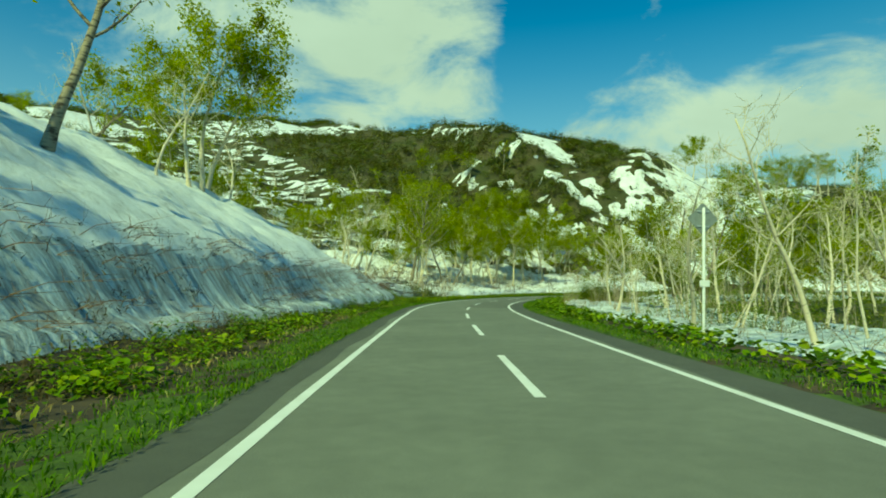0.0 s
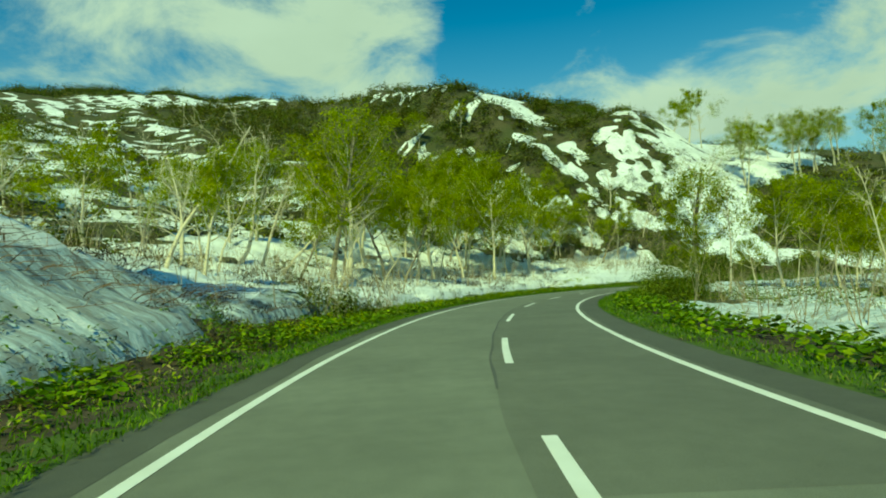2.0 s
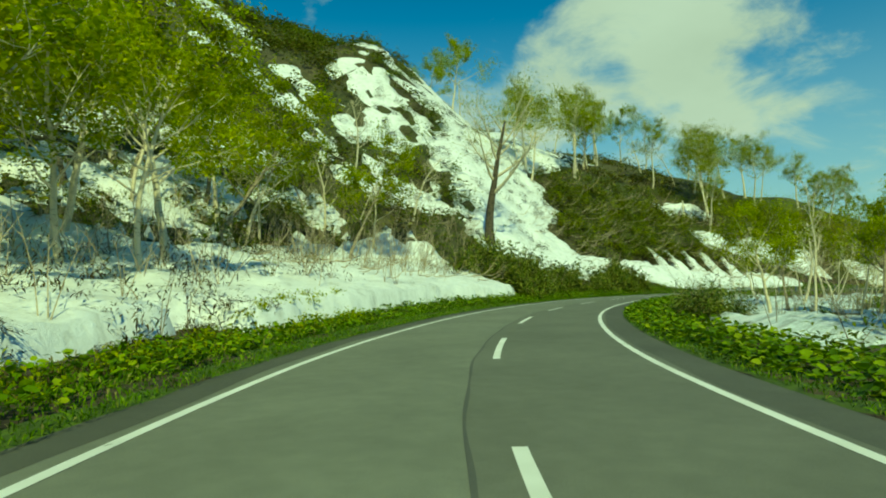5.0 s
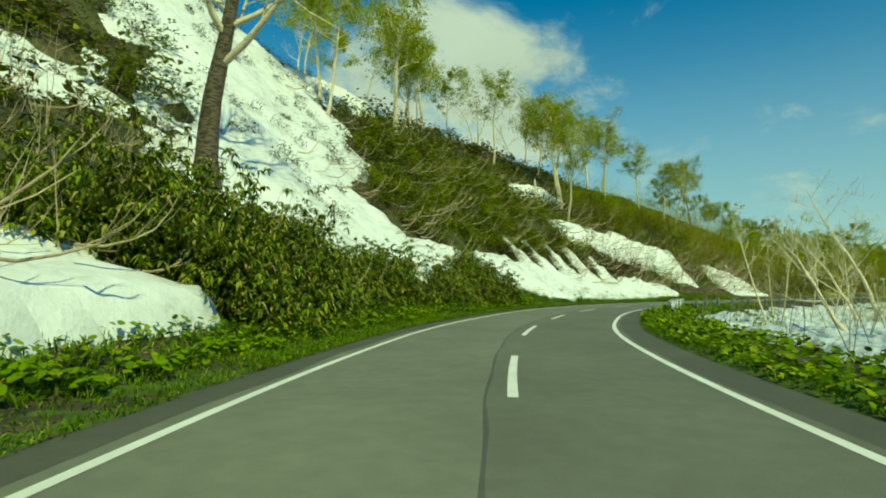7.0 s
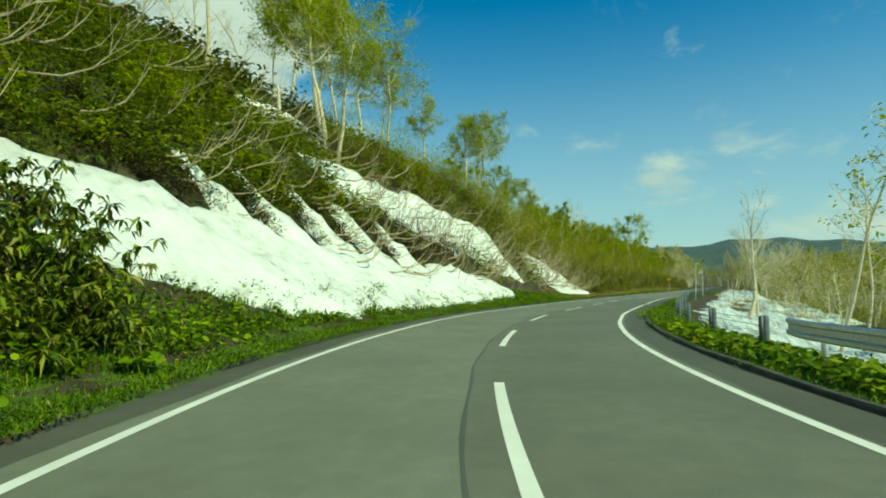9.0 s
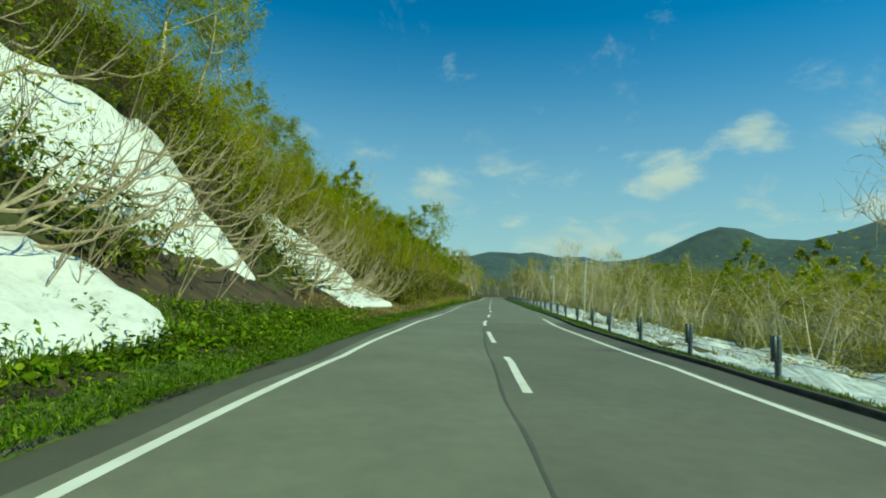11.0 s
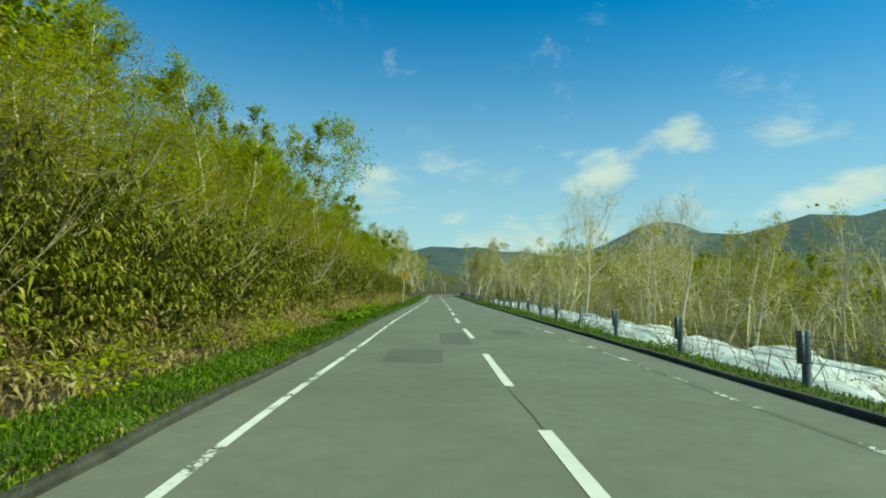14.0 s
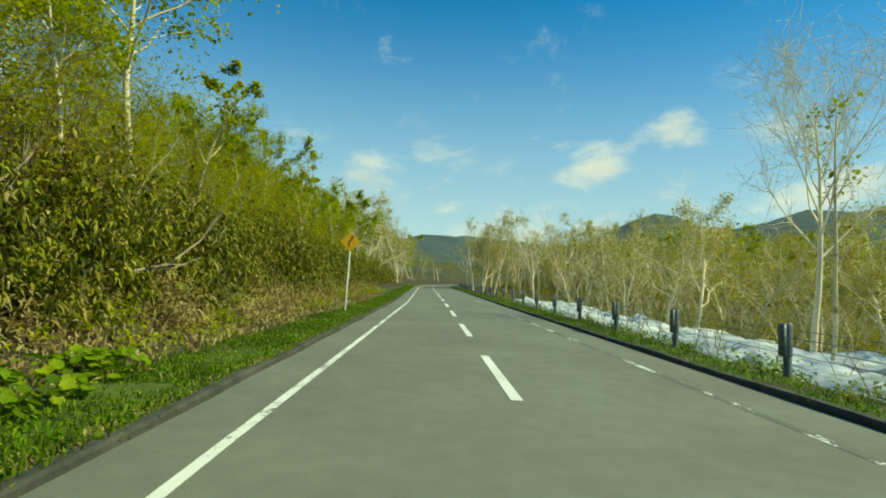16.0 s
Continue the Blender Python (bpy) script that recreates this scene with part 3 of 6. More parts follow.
def blades(rng, centre, length, width, up, droop=0.3, lean=None):
    """One folded leaf per centre: two quads along a bent midline. up: how far leaves point upwards (-1 to 1)."""
    n = len(centre)
    a = rng.uniform(0, 2 * math.pi, n)
    e = np.clip(up + rng.normal(0, 0.35, n), -1.3, 1.5)
    d = np.stack([np.cos(a) * np.cos(e), np.sin(a) * np.cos(e), np.sin(e)], 1)
    if lean is not None:
        d = d + lean
        d /= np.linalg.norm(d, axis=1)[:, None]
    side = np.cross(d, np.array([0, 0, 1.0])) + rng.normal(0, 0.25, (n, 3))
    side /= np.maximum(np.linalg.norm(side, axis=1), 1e-6)[:, None]
    L, W = length * rng.uniform(0.6, 1.3, n), width * rng.uniform(0.7, 1.25, n)
    p0, p1 = centre, centre + d * (L * 0.5)[:, None]
    p2 = centre + d * (L * 0.95)[:, None] - np.array([0, 0, 1.0]) * (L * droop)[:, None]
    w = (side * W[:, None]) / 2
    v = np.stack([p0, p1 + w, p1 - w, p2], 1).reshape(-1, 3)
    k = np.arange(n) * 4
    f = np.concatenate([np.stack([k, k + 1, k + 2], 1), np.stack([k + 1, k + 3, k + 2], 1)])
    return v, f


def flat_leaves(rng, centre, size, tilt=0.5):
    """Round leaves as hexagons lying roughly level."""
    n = len(centre)
    nrm = np.stack([rng.normal(0, tilt, n), rng.normal(0, tilt, n), np.ones(n)], 1)
    nrm /= np.linalg.norm(nrm, axis=1)[:, None]
    a = np.cross(nrm, rng.normal(0, 1, (n, 3)))
    a /= np.linalg.norm(a, axis=1)[:, None]
    b = np.cross(nrm, a)
    r = size * rng.uniform(0.55, 1.25, n)
    ang = np.arange(6) * math.pi / 3
    v = centre[:, None, :] + r[:, None, None] * (np.cos(ang)[None, :, None] * a[:, None, :] + 0.85 * np.sin(ang)[None, :, None] * b[:, None, :])
    v = np.concatenate([v, (centre - nrm * (0.16 * r)[:, None])[:, None, :]], 1).reshape(-1, 3)
    k = np.arange(n) * 7
    f = np.concatenate([np.stack([k + j, k + (j + 1) % 6, k + 6], 1) for j in range(6)])
    return v, f


def stuff(name, v, f, mat, label, category, kind="stuff"):
    return tagged(new(name, mesh_of(name, v, f, mat)), label, category, kind=kind)


# ---- ground ----
def stretch(a, b, step, far_a, far_b):
    core = np.arange(a, b + 0.01, step)
    lo, hi, out_lo, out_hi, k = a, b, [], [], step
    while lo > far_a:
        k *= 1.085
        lo -= k
        out_lo.append(lo)
    k = step
    while hi < far_b:
        k *= 1.085
        hi += k
        out_hi.append(hi)
    return np.concatenate([out_lo[::-1], core, out_hi])


gx, gy = stretch(-95, 345, 2.2, -4200, 4600), stretch(-45, 250, 2.2, -4600, 4200)
GX, GY = np.meshgrid(gx, gy)
gs, gd = road_coords(GX, GY)
gz = land_sd(gs, gd, GX.ravel(), GY.ravel())
gz = gz - 0.45 * span(gd, -8.0, 7.5, 1.0) * (gs > S0) * (gs < LINE_S[-1] - 2)
gz = gz - 0.7 * np.clip(snow_cover(gs, gd, GX.ravel(), GY.ravel()) / 0.4, 0, 1) * (gd > -45) * (gd < 34)
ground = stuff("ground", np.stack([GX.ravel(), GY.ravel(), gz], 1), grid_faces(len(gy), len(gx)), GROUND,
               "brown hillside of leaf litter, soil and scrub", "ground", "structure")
ground.data.polygons.foreach_set("use_smooth", [True] * len(ground.data.polygons))


def strip(name, s0, s1, ds, offsets, heights, mat, label, category, kind="structure", smooth=True):
    """A ribbon along the road; offsets and heights are lists of numbers or functions of s."""
    s = np.arange(s0, s1 + ds / 2, ds)
    v = []
    for o, h in zip(offsets, heights):
        oo = o(s) if callable(o) else np.full(len(s), float(o))
        x, y = on_road(s, oo)
        v.append(np.stack([x, y, h(s, oo, x, y) if callable(h) else np.full(len(s), float(h))], 1))
    v = np.stack(v, 1).reshape(-1, 3)
    me = mesh_of(name, v, grid_faces(len(s), len(offsets))[:, ::-1], mat, smooth)
    return tagged(new(name, me), label, category, kind=kind)


LINES_AT = np.arange(-10, 330, 10)


def left_line(s):
    return -np.interp(s, LINES_AT, [3.18, 3.05, 3.01, 3.01, 3.10, 3.38, 3.64, 3.81, 3.95, 4.12, 3.98, 3.78, 3.58, 3.52, 3.52, 3.53, 3.63, 3.70, 3.81, 3.80, 3.94, 3.88, 3.71, 3.36, 3.11, 3.07, 3.10, 3.08, 3.00, 2.86, 2.73, 2.56, 2.39, 2.21])


def right_line(s):
    return np.interp(s, LINES_AT, [2.71, 2.67, 2.68, 2.70, 2.73, 2.75, 2.73, 2.75, 2.76, 2.84, 2.90, 2.97, 3.02, 3.04, 3.02, 2.95, 2.97, 3.06, 3.14, 3.35, 3.56, 3.50, 3.45, 3.43, 3.39, 3.32, 3.16, 3.03, 2.99, 2.93, 2.79, 2.65, 2.53, 2.41])


def seam_at(s):
    return np.interp(s, [210, 228], [-0.42, -0.03]) - 0.10 * np.sin(s * 0.09) * (s < 215) + 0.02 * np.sin(s * 1.3)


END = LINE_S[-1] - 2
strip("road", S0 + 1, END, 1.5, [lambda s: left_line(s) - 0.95, lambda s: left_line(s) - 0.5, -1.7, 0.0, 1.7, lambda s: right_line(s) + 0.5, lambda s: right_line(s) + 1.0],
      [-0.02, 0.0, 0.0, 0.0, 0.0, 0.0, -0.02], ASPHALT, "grey weathered asphalt two-lane mountain road", "road")
strip("far_lane", 40, 228, 1.0, [lambda s: seam_at(s) + 0.02, lambda s: right_line(s) + 0.5], [0.0012, 0.0012], ASPHALT_RIGHT, "darker grey asphalt of the opposite lane", "road")
strip("left_shoulder", S0 + 1, END, 1.0, [lambda s: left_line(s) - 0.97, lambda s: left_line(s) - 0.96 + 0.46 * np.clip((256 - s) / 46, 0.1, 1), lambda s: left_line(s) - 0.95 + (0.65 - 0.10 * np.sin(s * 0.8) * np.sin(s * 0.31)) * np.clip((256 - s) / 46, 0.12, 1)], [-0.014, 0.0025, 0.0025], ASPHALT_OLD, "dark dirty asphalt shoulder", "road shoulder")
strip("right_shoulder", S0 + 1, 230, 1.0, [lambda s: right_line(s) + 0.2 + 0.06 * np.sin(s * 0.7) * np.sin(s * 0.27), lambda s: right_line(s) + 0.5, lambda s: right_line(s) + 1.02], [0.0025, 0.0025, -0.014], ASPHALT_OLD, "dark dirty asphalt shoulder", "road shoulder")
strip("left_edge_line", S0 + 1, 236, 1.0, [lambda s: left_line(s) - 0.075, lambda s: left_line(s) + 0.075], [0.006, 0.006], PAINT, "white painted edge line on the asphalt", "road marking")
strip("left_edge_line", 236, END, 1.0, [lambda s: left_line(s) - 0.055, lambda s: left_line(s) + 0.055], [0.006, 0.006], PAINT_WORN, "worn white edge line on the asphalt", "road marking")
strip("right_edge_line", S0 + 1, 235, 1.0, [lambda s: right_line(s) - 0.075, lambda s: right_line(s) + 0.075], [0.006, 0.006], PAINT, "white painted edge line on the asphalt", "road marking")
strip("right_edge_line", 235, END, 1.0, [lambda s: right_line(s) - 0.06, lambda s: right_line(s) + 0.06], [0.0035, 0.0035], PAINT_GONE, "half worn away white edge line on the asphalt", "road marking")

# centre dashes, 5 m long
dash_at = [7.6 - 10 * k for k in range(8, 0, -1)]
dash_at += [7.6, 17.3, 26.8, 36.9, 46.4, 57.0, 68.0, 78.6, 89.6, 100.7, 111.6, 122.6, 134.0, 144.7, 155.3, 165.9, 176.2, 186.7, 197.2, 206.9,
            215.8, 224.9, 234.3, 243.8, 252.4, 259.9, 268.7, 276.9, 284.6]
dash_at += [292.5 + 7.8 * k for k in range(17)]
for s in dash_at:
    if S0 + 2 < s < END - 8:
        long = float(np.interp(s, [120, 135, 235, 262, 290], [4.65, 5.0, 5.0, 4.5, 4.1]))
        o = strip("centre_dash", s, s + long, long / 9, [-0.075, 0.075], [0.006, 0.006], PAINT, "white painted centre dash on the asphalt", "road marking", "structure")
        tagged(o, group="centre dashes")


strip("road_seam", 44, 221, 0.5, [seam_at, lambda s: seam_at(s) + 0.05 + 0.012 * np.sin(s * 2.1)], [0.003, 0.003], ASPHALT_DARK, "dark tarred seam beside the centre line", "road seam")
strip("road_seam", 221, 262, 0.5, [seam_at, lambda s: seam_at(s) + 0.028 + 0.010 * np.sin(s * 2.1)], [0.003, 0.003], ASPHALT_DARK, "thin dark joint between the two lanes", "road seam")
for a, b0, l, r in ((262.6, 264.9, -2.22, -0.98), (266.7, 270.9, -1.0, -0.12), (270.4, 273.0, 0.95, 2.0), (253.7, 254.1, 2.45, 3.0)):
    strip("asphalt_patch", a, b0, 0.5, [l, r], [0.0035, 0.0035], ASPHALT_PATCH, "darker square of newer asphalt set in the road", "road patch")


def verge_height(s, d, x, y):
    return land_sd(s, d, x, y) + 0.05 * wave(x, y, 1.3, 21)


strip("left_verge", S0 + 1, END, 0.8, [lambda s: left_line(s) - 0.9, lambda s: left_line(s) - 1.2, -5.2, -5.8, -6.4, -7.0, -7.6, -8.2, -8.8, -9.4, -10.2],
      [-0.06] + [verge_height] * 8 + [lambda s, d, x, y: verge_height(s, d, x, y) - 0.1, lambda s, d, x, y: verge_height(s, d, x, y) - 0.5], SOIL, "dark soil verge with dead leaves", "verge")
strip("right_verge", S0 + 1, END, 0.8, [lambda s: right_line(s) + 0.95, lambda s: right_line(s) + 1.25, 5.0, 5.6, 6.2, 6.9, 7.6, 8.4, 9.2],
      [-0.06] + [verge_height] * 6 + [lambda s, d, x, y: verge_height(s, d, x, y) - 0.1, lambda s, d, x, y: verge_height(s, d, x, y) - 0.5], SOIL, "dark soil verge with dead leaves", "verge")


def mat_edge(s):
    return np.interp(s, [90, 140, 216, 236], [5.25, 5.95, 5.8, 5.4]) + 0.3 * np.sin(s * 0.6) * np.sin(s * 0.23 + 1)


def mat_height(s, d, x, y):
    return verge_height(s, d, x, y) + 0.015


strip("grass_mat", S0 + 1, END, 0.6, [lambda s: left_line(s) - 0.92 - 0.12 * np.sin(s * 1.9) * np.sin(s * 0.37), lambda s: left_line(s) - 1.15, lambda s: 0.3 * left_line(s) - 0.345 - 0.7 * mat_edge(s), lambda s: -mat_edge(s)],
      [-0.03, mat_height, mat_height, mat_height], TURF, "mossy turf along the edge of the asphalt", "turf")
strip("grass_mat", S0 + 1, END, 0.6, [lambda s: right_line(s) + 1.0 + 0.1 * np.sin(s * 1.7) * np.sin(s * 0.31), lambda s: right_line(s) + 1.2, 5.0, lambda s: 5.3 + 0.3 * np.sin(s * 0.5) * np.sin(s * 0.27 + 1)],
      [-0.03, mat_height, mat_height, mat_height], TURF, "mossy turf along the edge of the asphalt", "turf")


# ---- snow ----
def snow_sheet(name, s0, s1, ds, dlist, thick, label, mat=None, edge=0.55, power=0.5):
    s = np.arange(s0, s1, ds)
    S, D = np.meshgrid(s, np.array(dlist), indexing="ij")
    X, Y = on_road(S.ravel(), D.ravel())
    c = snow_cover(S.ravel(), D.ravel(), X, Y)
    z = land_sd(S.ravel(), D.ravel(), X, Y)
    k = np.clip(c / edge, -1, 1)
    t = np.where(k > 0, np.clip(k, 0, 1) ** power, k)
    near = np.clip(1.4 - np.abs(D.ravel()) / 60, 0.5, 1)
    z = z + (thick(S.ravel()) if callable(thick) else thick) * t * near + np.where(k > 0, (0.10 * np.sin(S.ravel() * 5.3 + 1.2 * np.sin(S.ravel() * 1.9)) + 0.07 * np.sin(S.ravel() * 9.1)) * span(D.ravel(), -9.9, -9.0, 0.6) * (S.ravel() < 60) + 0.07 * wave(X, Y, 1.1, 31) + 0.12 * wave(X, Y, 2.6, 32), -0.25)
    cm = c.reshape(S.shape)
    keep = np.maximum.reduce([cm[:-1, :-1], cm[1:, :-1], cm[:-1, 1:], cm[1:, 1:]]) > 0
    f = grid_faces(len(s), len(dlist), keep)
    if dlist[0] > dlist[-1]:
        f = f[:, ::-1]
    used = np.unique(f)
    lut = np.zeros(len(X), int)
    lut[used] = np.arange(len(used))
    me = mesh_of(name, np.stack([X, Y, z], 1)[used], lut[f], mat or SNOW, True)
    return tagged(new(name, me), label, "snow", kind="stuff")


def geometric(a, step, grow, limit):
    out = [a]
    while abs(out[-1]) < limit:
        out.append(out[-1] + math.copysign(step, a))
        step *= grow
    return out


def deep(s):
    return np.interp(s, [44, 60, 75, 100, 112, 132, 150], [0.35, 0.6, 0.7, 0.75, 0.9, 0.9, 0.28])


bank_d = geometric(-5.5, 0.35, 1.02, 40)
brow_at = next(i for i, q in enumerate(bank_d) if q < -9.95)
snow_sheet("snow_bank", -40, 62.3, 0.5, bank_d[:brow_at + 1], deep, "dirty face of the old snow bank, bluish shade in its colour, ribbed by meltwater", SNOW_DIRTY_SHADED)
snow_sheet("snow_bank_top", -40, 62.3, 0.5, bank_d[brow_at:], deep, "white old snow lying above the dirty bank")
snow_sheet("snow_field", 62, 142.7, 0.6, geometric(-5.5, 0.35, 1.02, 40), deep, "patchy old snow field under bare birches", None, 0.32, 0.45)
snow_sheet("snow_slope", 142, 262, 0.5, geometric(-5.5, 0.35, 1.02, 40), deep, "bright white snow left on the steep roadside slope")
snow_sheet("hill_snow", 0, 250, 1.6, geometric(-40, 1.2, 1.013, 212), 0.5, "snow patches between scrub on the upper hill")
snow_sheet("roadside_snow", -40, 340, 0.7, geometric(5.5, 0.4, 1.03, 34), lambda s: np.interp(s, [255, 290, 345], [0.6, 1.1, 1.1]), "patches of old snow beside the road on the valley side", SNOW_ROADSIDE, 1.9, 0.9)
# ---- road furniture ----
def heading(s):
    i = int(np.clip(np.searchsorted(LINE_S, s), 1, len(LINE_S) - 2))
    n = LINE_N[i]
    return math.degrees(math.atan2(n[1], n[0]))       # turns local +x to the right of the road, +y along it


def spot(s, d):
    x, y = on_road(s, d)
    z = land_sd(np.array([s]), np.array([d]), np.array([x]), np.array([y]))[0]
    return float(x), float(y), float(z)


def stand(name, s, d, label, category, turn=0.0, tilt=(0, 0), group=""):
    root = new(name)
    x, y, z = spot(s, d)
    root.matrix_basis = pose(x, y, z, tilt[0], tilt[1], heading(s) + turn)
    return tagged(root, label, category, group)


def round_post(r, h, sides=14, bevel=0.01):
    p = Pile()
    p.tube([(0, 0, -0.25), (0, 0, h - bevel), (0, 0, h)], [r, r, r - bevel], sides)
    return p


def plate_mesh(name, w, h, t, mat, corner=0.03, turn=0.0, at=(0, 0, 0)):
    """A rounded rectangular plate facing -y, w by h and t thick."""
    pts = []
    for cx, cz, a0 in ((1, 1, 0), (-1, 1, 90), (-1, -1, 180), (1, -1, 270)):
        for k in range(4):
            a = radians(a0 + 30 * k)
            pts.append((cx * (w / 2 - corner) + corner * math.cos(a), cz * (h / 2 - corner) + corner * math.sin(a)))
    ca, sa = math.cos(radians(turn)), math.sin(radians(turn))
    pts = [(x * ca - z * sa, x * sa + z * ca) for x, z in pts]
    n = len(pts)
    v = [(x + at[0], -t / 2 + at[1], z + at[2]) for x, z in pts] + [(x + at[0], t / 2 + at[1], z + at[2]) for x, z in pts]
    f = [tuple(range(n)), tuple(range(2 * n - 1, n - 1, -1))] + [(i, i + n, (i + 1) % n + n, (i + 1) % n) for i in range(n)]
    return mesh_of(name, v, f, mat)


# the back of a warning sign by the first bend
sign = stand("warning_sign", 15.7, 5.75, "grey back of a diamond warning sign on a white pole", "road sign", 6, (1, 1.2))
part("pole", round_post(0.038, 3.65).mesh("pole", WHITE_PAINT, True), sign)
part("sign_plate", plate_mesh("sign_plate", 0.62, 0.62, 0.012, SIGN_GREY, 0.05, 45, (0, 0.05, 3.35)), sign, "grey diamond plate seen from behind")
part("number_plate", plate_mesh("number_plate", 0.28, 0.17, 0.01, WHITE_PAINT, 0.02, 0, (0, -0.045, 1.62)), sign, "small white plate")
for h in (3.55, 3.15):
    p = Pile()
    p.box((0, 0.03, h), (0.34, 0.03, 0.04))
    part("bracket", p.mesh("bracket", STEEL), sign)

# yellow diamond sign with a black bent arrow
sign = stand("warning_sign", 308.3, -4.25, "yellow diamond warning sign with black arrow on a white pole", "road sign", 4, (0.5, 2))
part("pole", round_post(0.032, 2.75).mesh("pole", WHITE_PAINT, True), sign)
plate = part("sign_plate", plate_mesh("sign_plate", 0.56, 0.56, 0.012, SIGN_YELLOW, 0.04, 45, (0, -0.045, 2.72)), sign, "yellow diamond plate")
p = Pile()
for (x0, z0), (x1, z1) in (((-0.06, -0.2), (-0.06, 0.02)), ((-0.06, 0.02), (0.05, 0.1)), ((0.05, 0.1), (0.05, 0.2))):
    dx, dz = x1 - x0, z1 - z0
    k = math.hypot(dx, dz)
    nx, nz = -dz / k * 0.025, dx / k * 0.025
    q = [(x0 + nx, z0 + nz), (x0 - nx, z0 - nz), (x1 - nx, z1 - nz), (x1 + nx, z1 + nz)]
    p.add(np.array([(a, -0.054, 2.72 + b) for a, b in q] + [(a, -0.05, 2.72 + b) for a, b in q]), [(0, 1, 2, 3), (0, 4, 5, 1), (1, 5, 6, 2), (2, 6, 7, 3), (3, 7, 4, 0)])
p.add(np.array([(-0.02, -0.054, 2.9), (0.12, -0.054, 2.9), (0.05, -0.054, 2.99), (-0.02, -0.05, 2.9), (0.12, -0.05, 2.9), (0.05, -0.05, 2.99)]), [(0, 1, 2), (0, 3, 4, 1), (1, 4, 5, 2), (2, 5, 3, 0)])
part("arrow", p.mesh("arrow", SIGN_BLACK), plate, "black bent arrow")


def kilometre_post(s, d, h, tilt, text):
    post = stand("distance_post", s, d, "slender white pole carrying a small blue and white distance board", "road sign", 0, tilt, "distance posts")
    part("pole", round_post(0.035, h).mesh("pole", WHITE_PAINT, True), post)
    board = part("board", plate_mesh("board", 0.34, 0.20, 0.03, WHITE_PAINT, 0.02, 0, (0.12, -0.05, h - 0.05)), post, "white board")
    shield = part("shield", plate_mesh("shield", 0.24, 0.25, 0.04, SIGN_BLUE, 0.02, 0, (-0.16, -0.052, h - 0.02)), post, "blue square board")
    part("emblem", plate_mesh("emblem", 0.11, 0.11, 0.006, WHITE_PAINT, 0.03, 0, (-0.16, -0.078, h - 0.02)), shield, "pale emblem")
    part("clamp", plate_mesh("clamp", 0.12, 0.05, 0.06, STEEL, 0.01, 0, (0, -0.01, h - 0.05)), post)
    curve = bpy.data.curves.new("digits", "FONT")
    curve.body, curve.size, curve.extrude, curve.align_x, curve.align_y = text, 0.17, 0.002, "CENTER", "CENTER"
    curve.materials.append(SIGN_BLACK)
    digits = new("digits", curve)
    digits.parent = board
    digits.matrix_basis = pose(0.13, -0.068, h - 0.05, 90, 0, 0)
    return post


kilometre_post(235.8, 5.95, 4.1, (0, 1.5), "20")

# a second sign turned away, on two dark brackets
sign = stand("warning_sign", 252.9, 5.75, "pale back of a diamond sign on a bracketed white pole", "road sign", 0, (0, 0.5))
part("pole", round_post(0.038, 3.5).mesh("pole", WHITE_PAINT, True), sign)
plate = part("sign_plate", plate_mesh("sign_plate", 0.46, 0.46, 0.014, SIGN_PALE, 0.04, 45), sign, "pale grey diamond plate")
plate.matrix_basis = pose(-0.11, 0.02, 3.36, 0, 0, 38)
for h in (3.52, 3.20):
    p = Pile()
    p.box((-0.06, 0.0, h), (0.20, 0.05, 0.055), 0.5)
    p.box((0.0, 0.0, h), (0.10, 0.10, 0.05))
    part("bracket", p.mesh("bracket", SIGN_BLACK), sign, "dark bracket")
p = Pile()
p.tube([(-0.10, 0, 2.98), (-0.10, 0, 3.55)], [0.018, 0.018], 8)
part("rail", p.mesh("rail", SIGN_GREY, True), sign)


# kerb on the valley side
def kerb_run(name, s0, s1, side, off, wide, high):
    s = np.arange(s0, s1, 1.0)
    prof = [(0, -0.1), (0.0, high - 0.03), (0.025, high), (wide - 0.02, high), (wide, high - 0.02), (wide, -0.15)]
    v = []
    for o, z in prof:
        x, y = on_road(s, off(s) + side * o)
        v.append(np.stack([x, y, z + 0.012 * np.sin(s * 1.1)], 1))
    f = grid_faces(len(s), len(prof))
    me = mesh_of(name, np.stack(v, 1).reshape(-1, 3), f if side < 0 else f[:, ::-1], CONCRETE)
    return tagged(new(name, me), "dark weathered concrete kerb overgrown with turf", "kerb", kind="structure")


kerb_run("kerb", 162, END - 6, 1, lambda s: right_line(s) + 0.98, 0.16, 0.075)
kerb_run("kerb", 168, 226, -1, lambda s: left_line(s) - 0.98, 0.12, 0.045)
kerb_run("kerb", 226, END - 6, -1, lambda s: left_line(s) - 0.80 + 0.03 * np.sin(s * 2.3) * np.sin(s * 0.9), 0.14, 0.08)


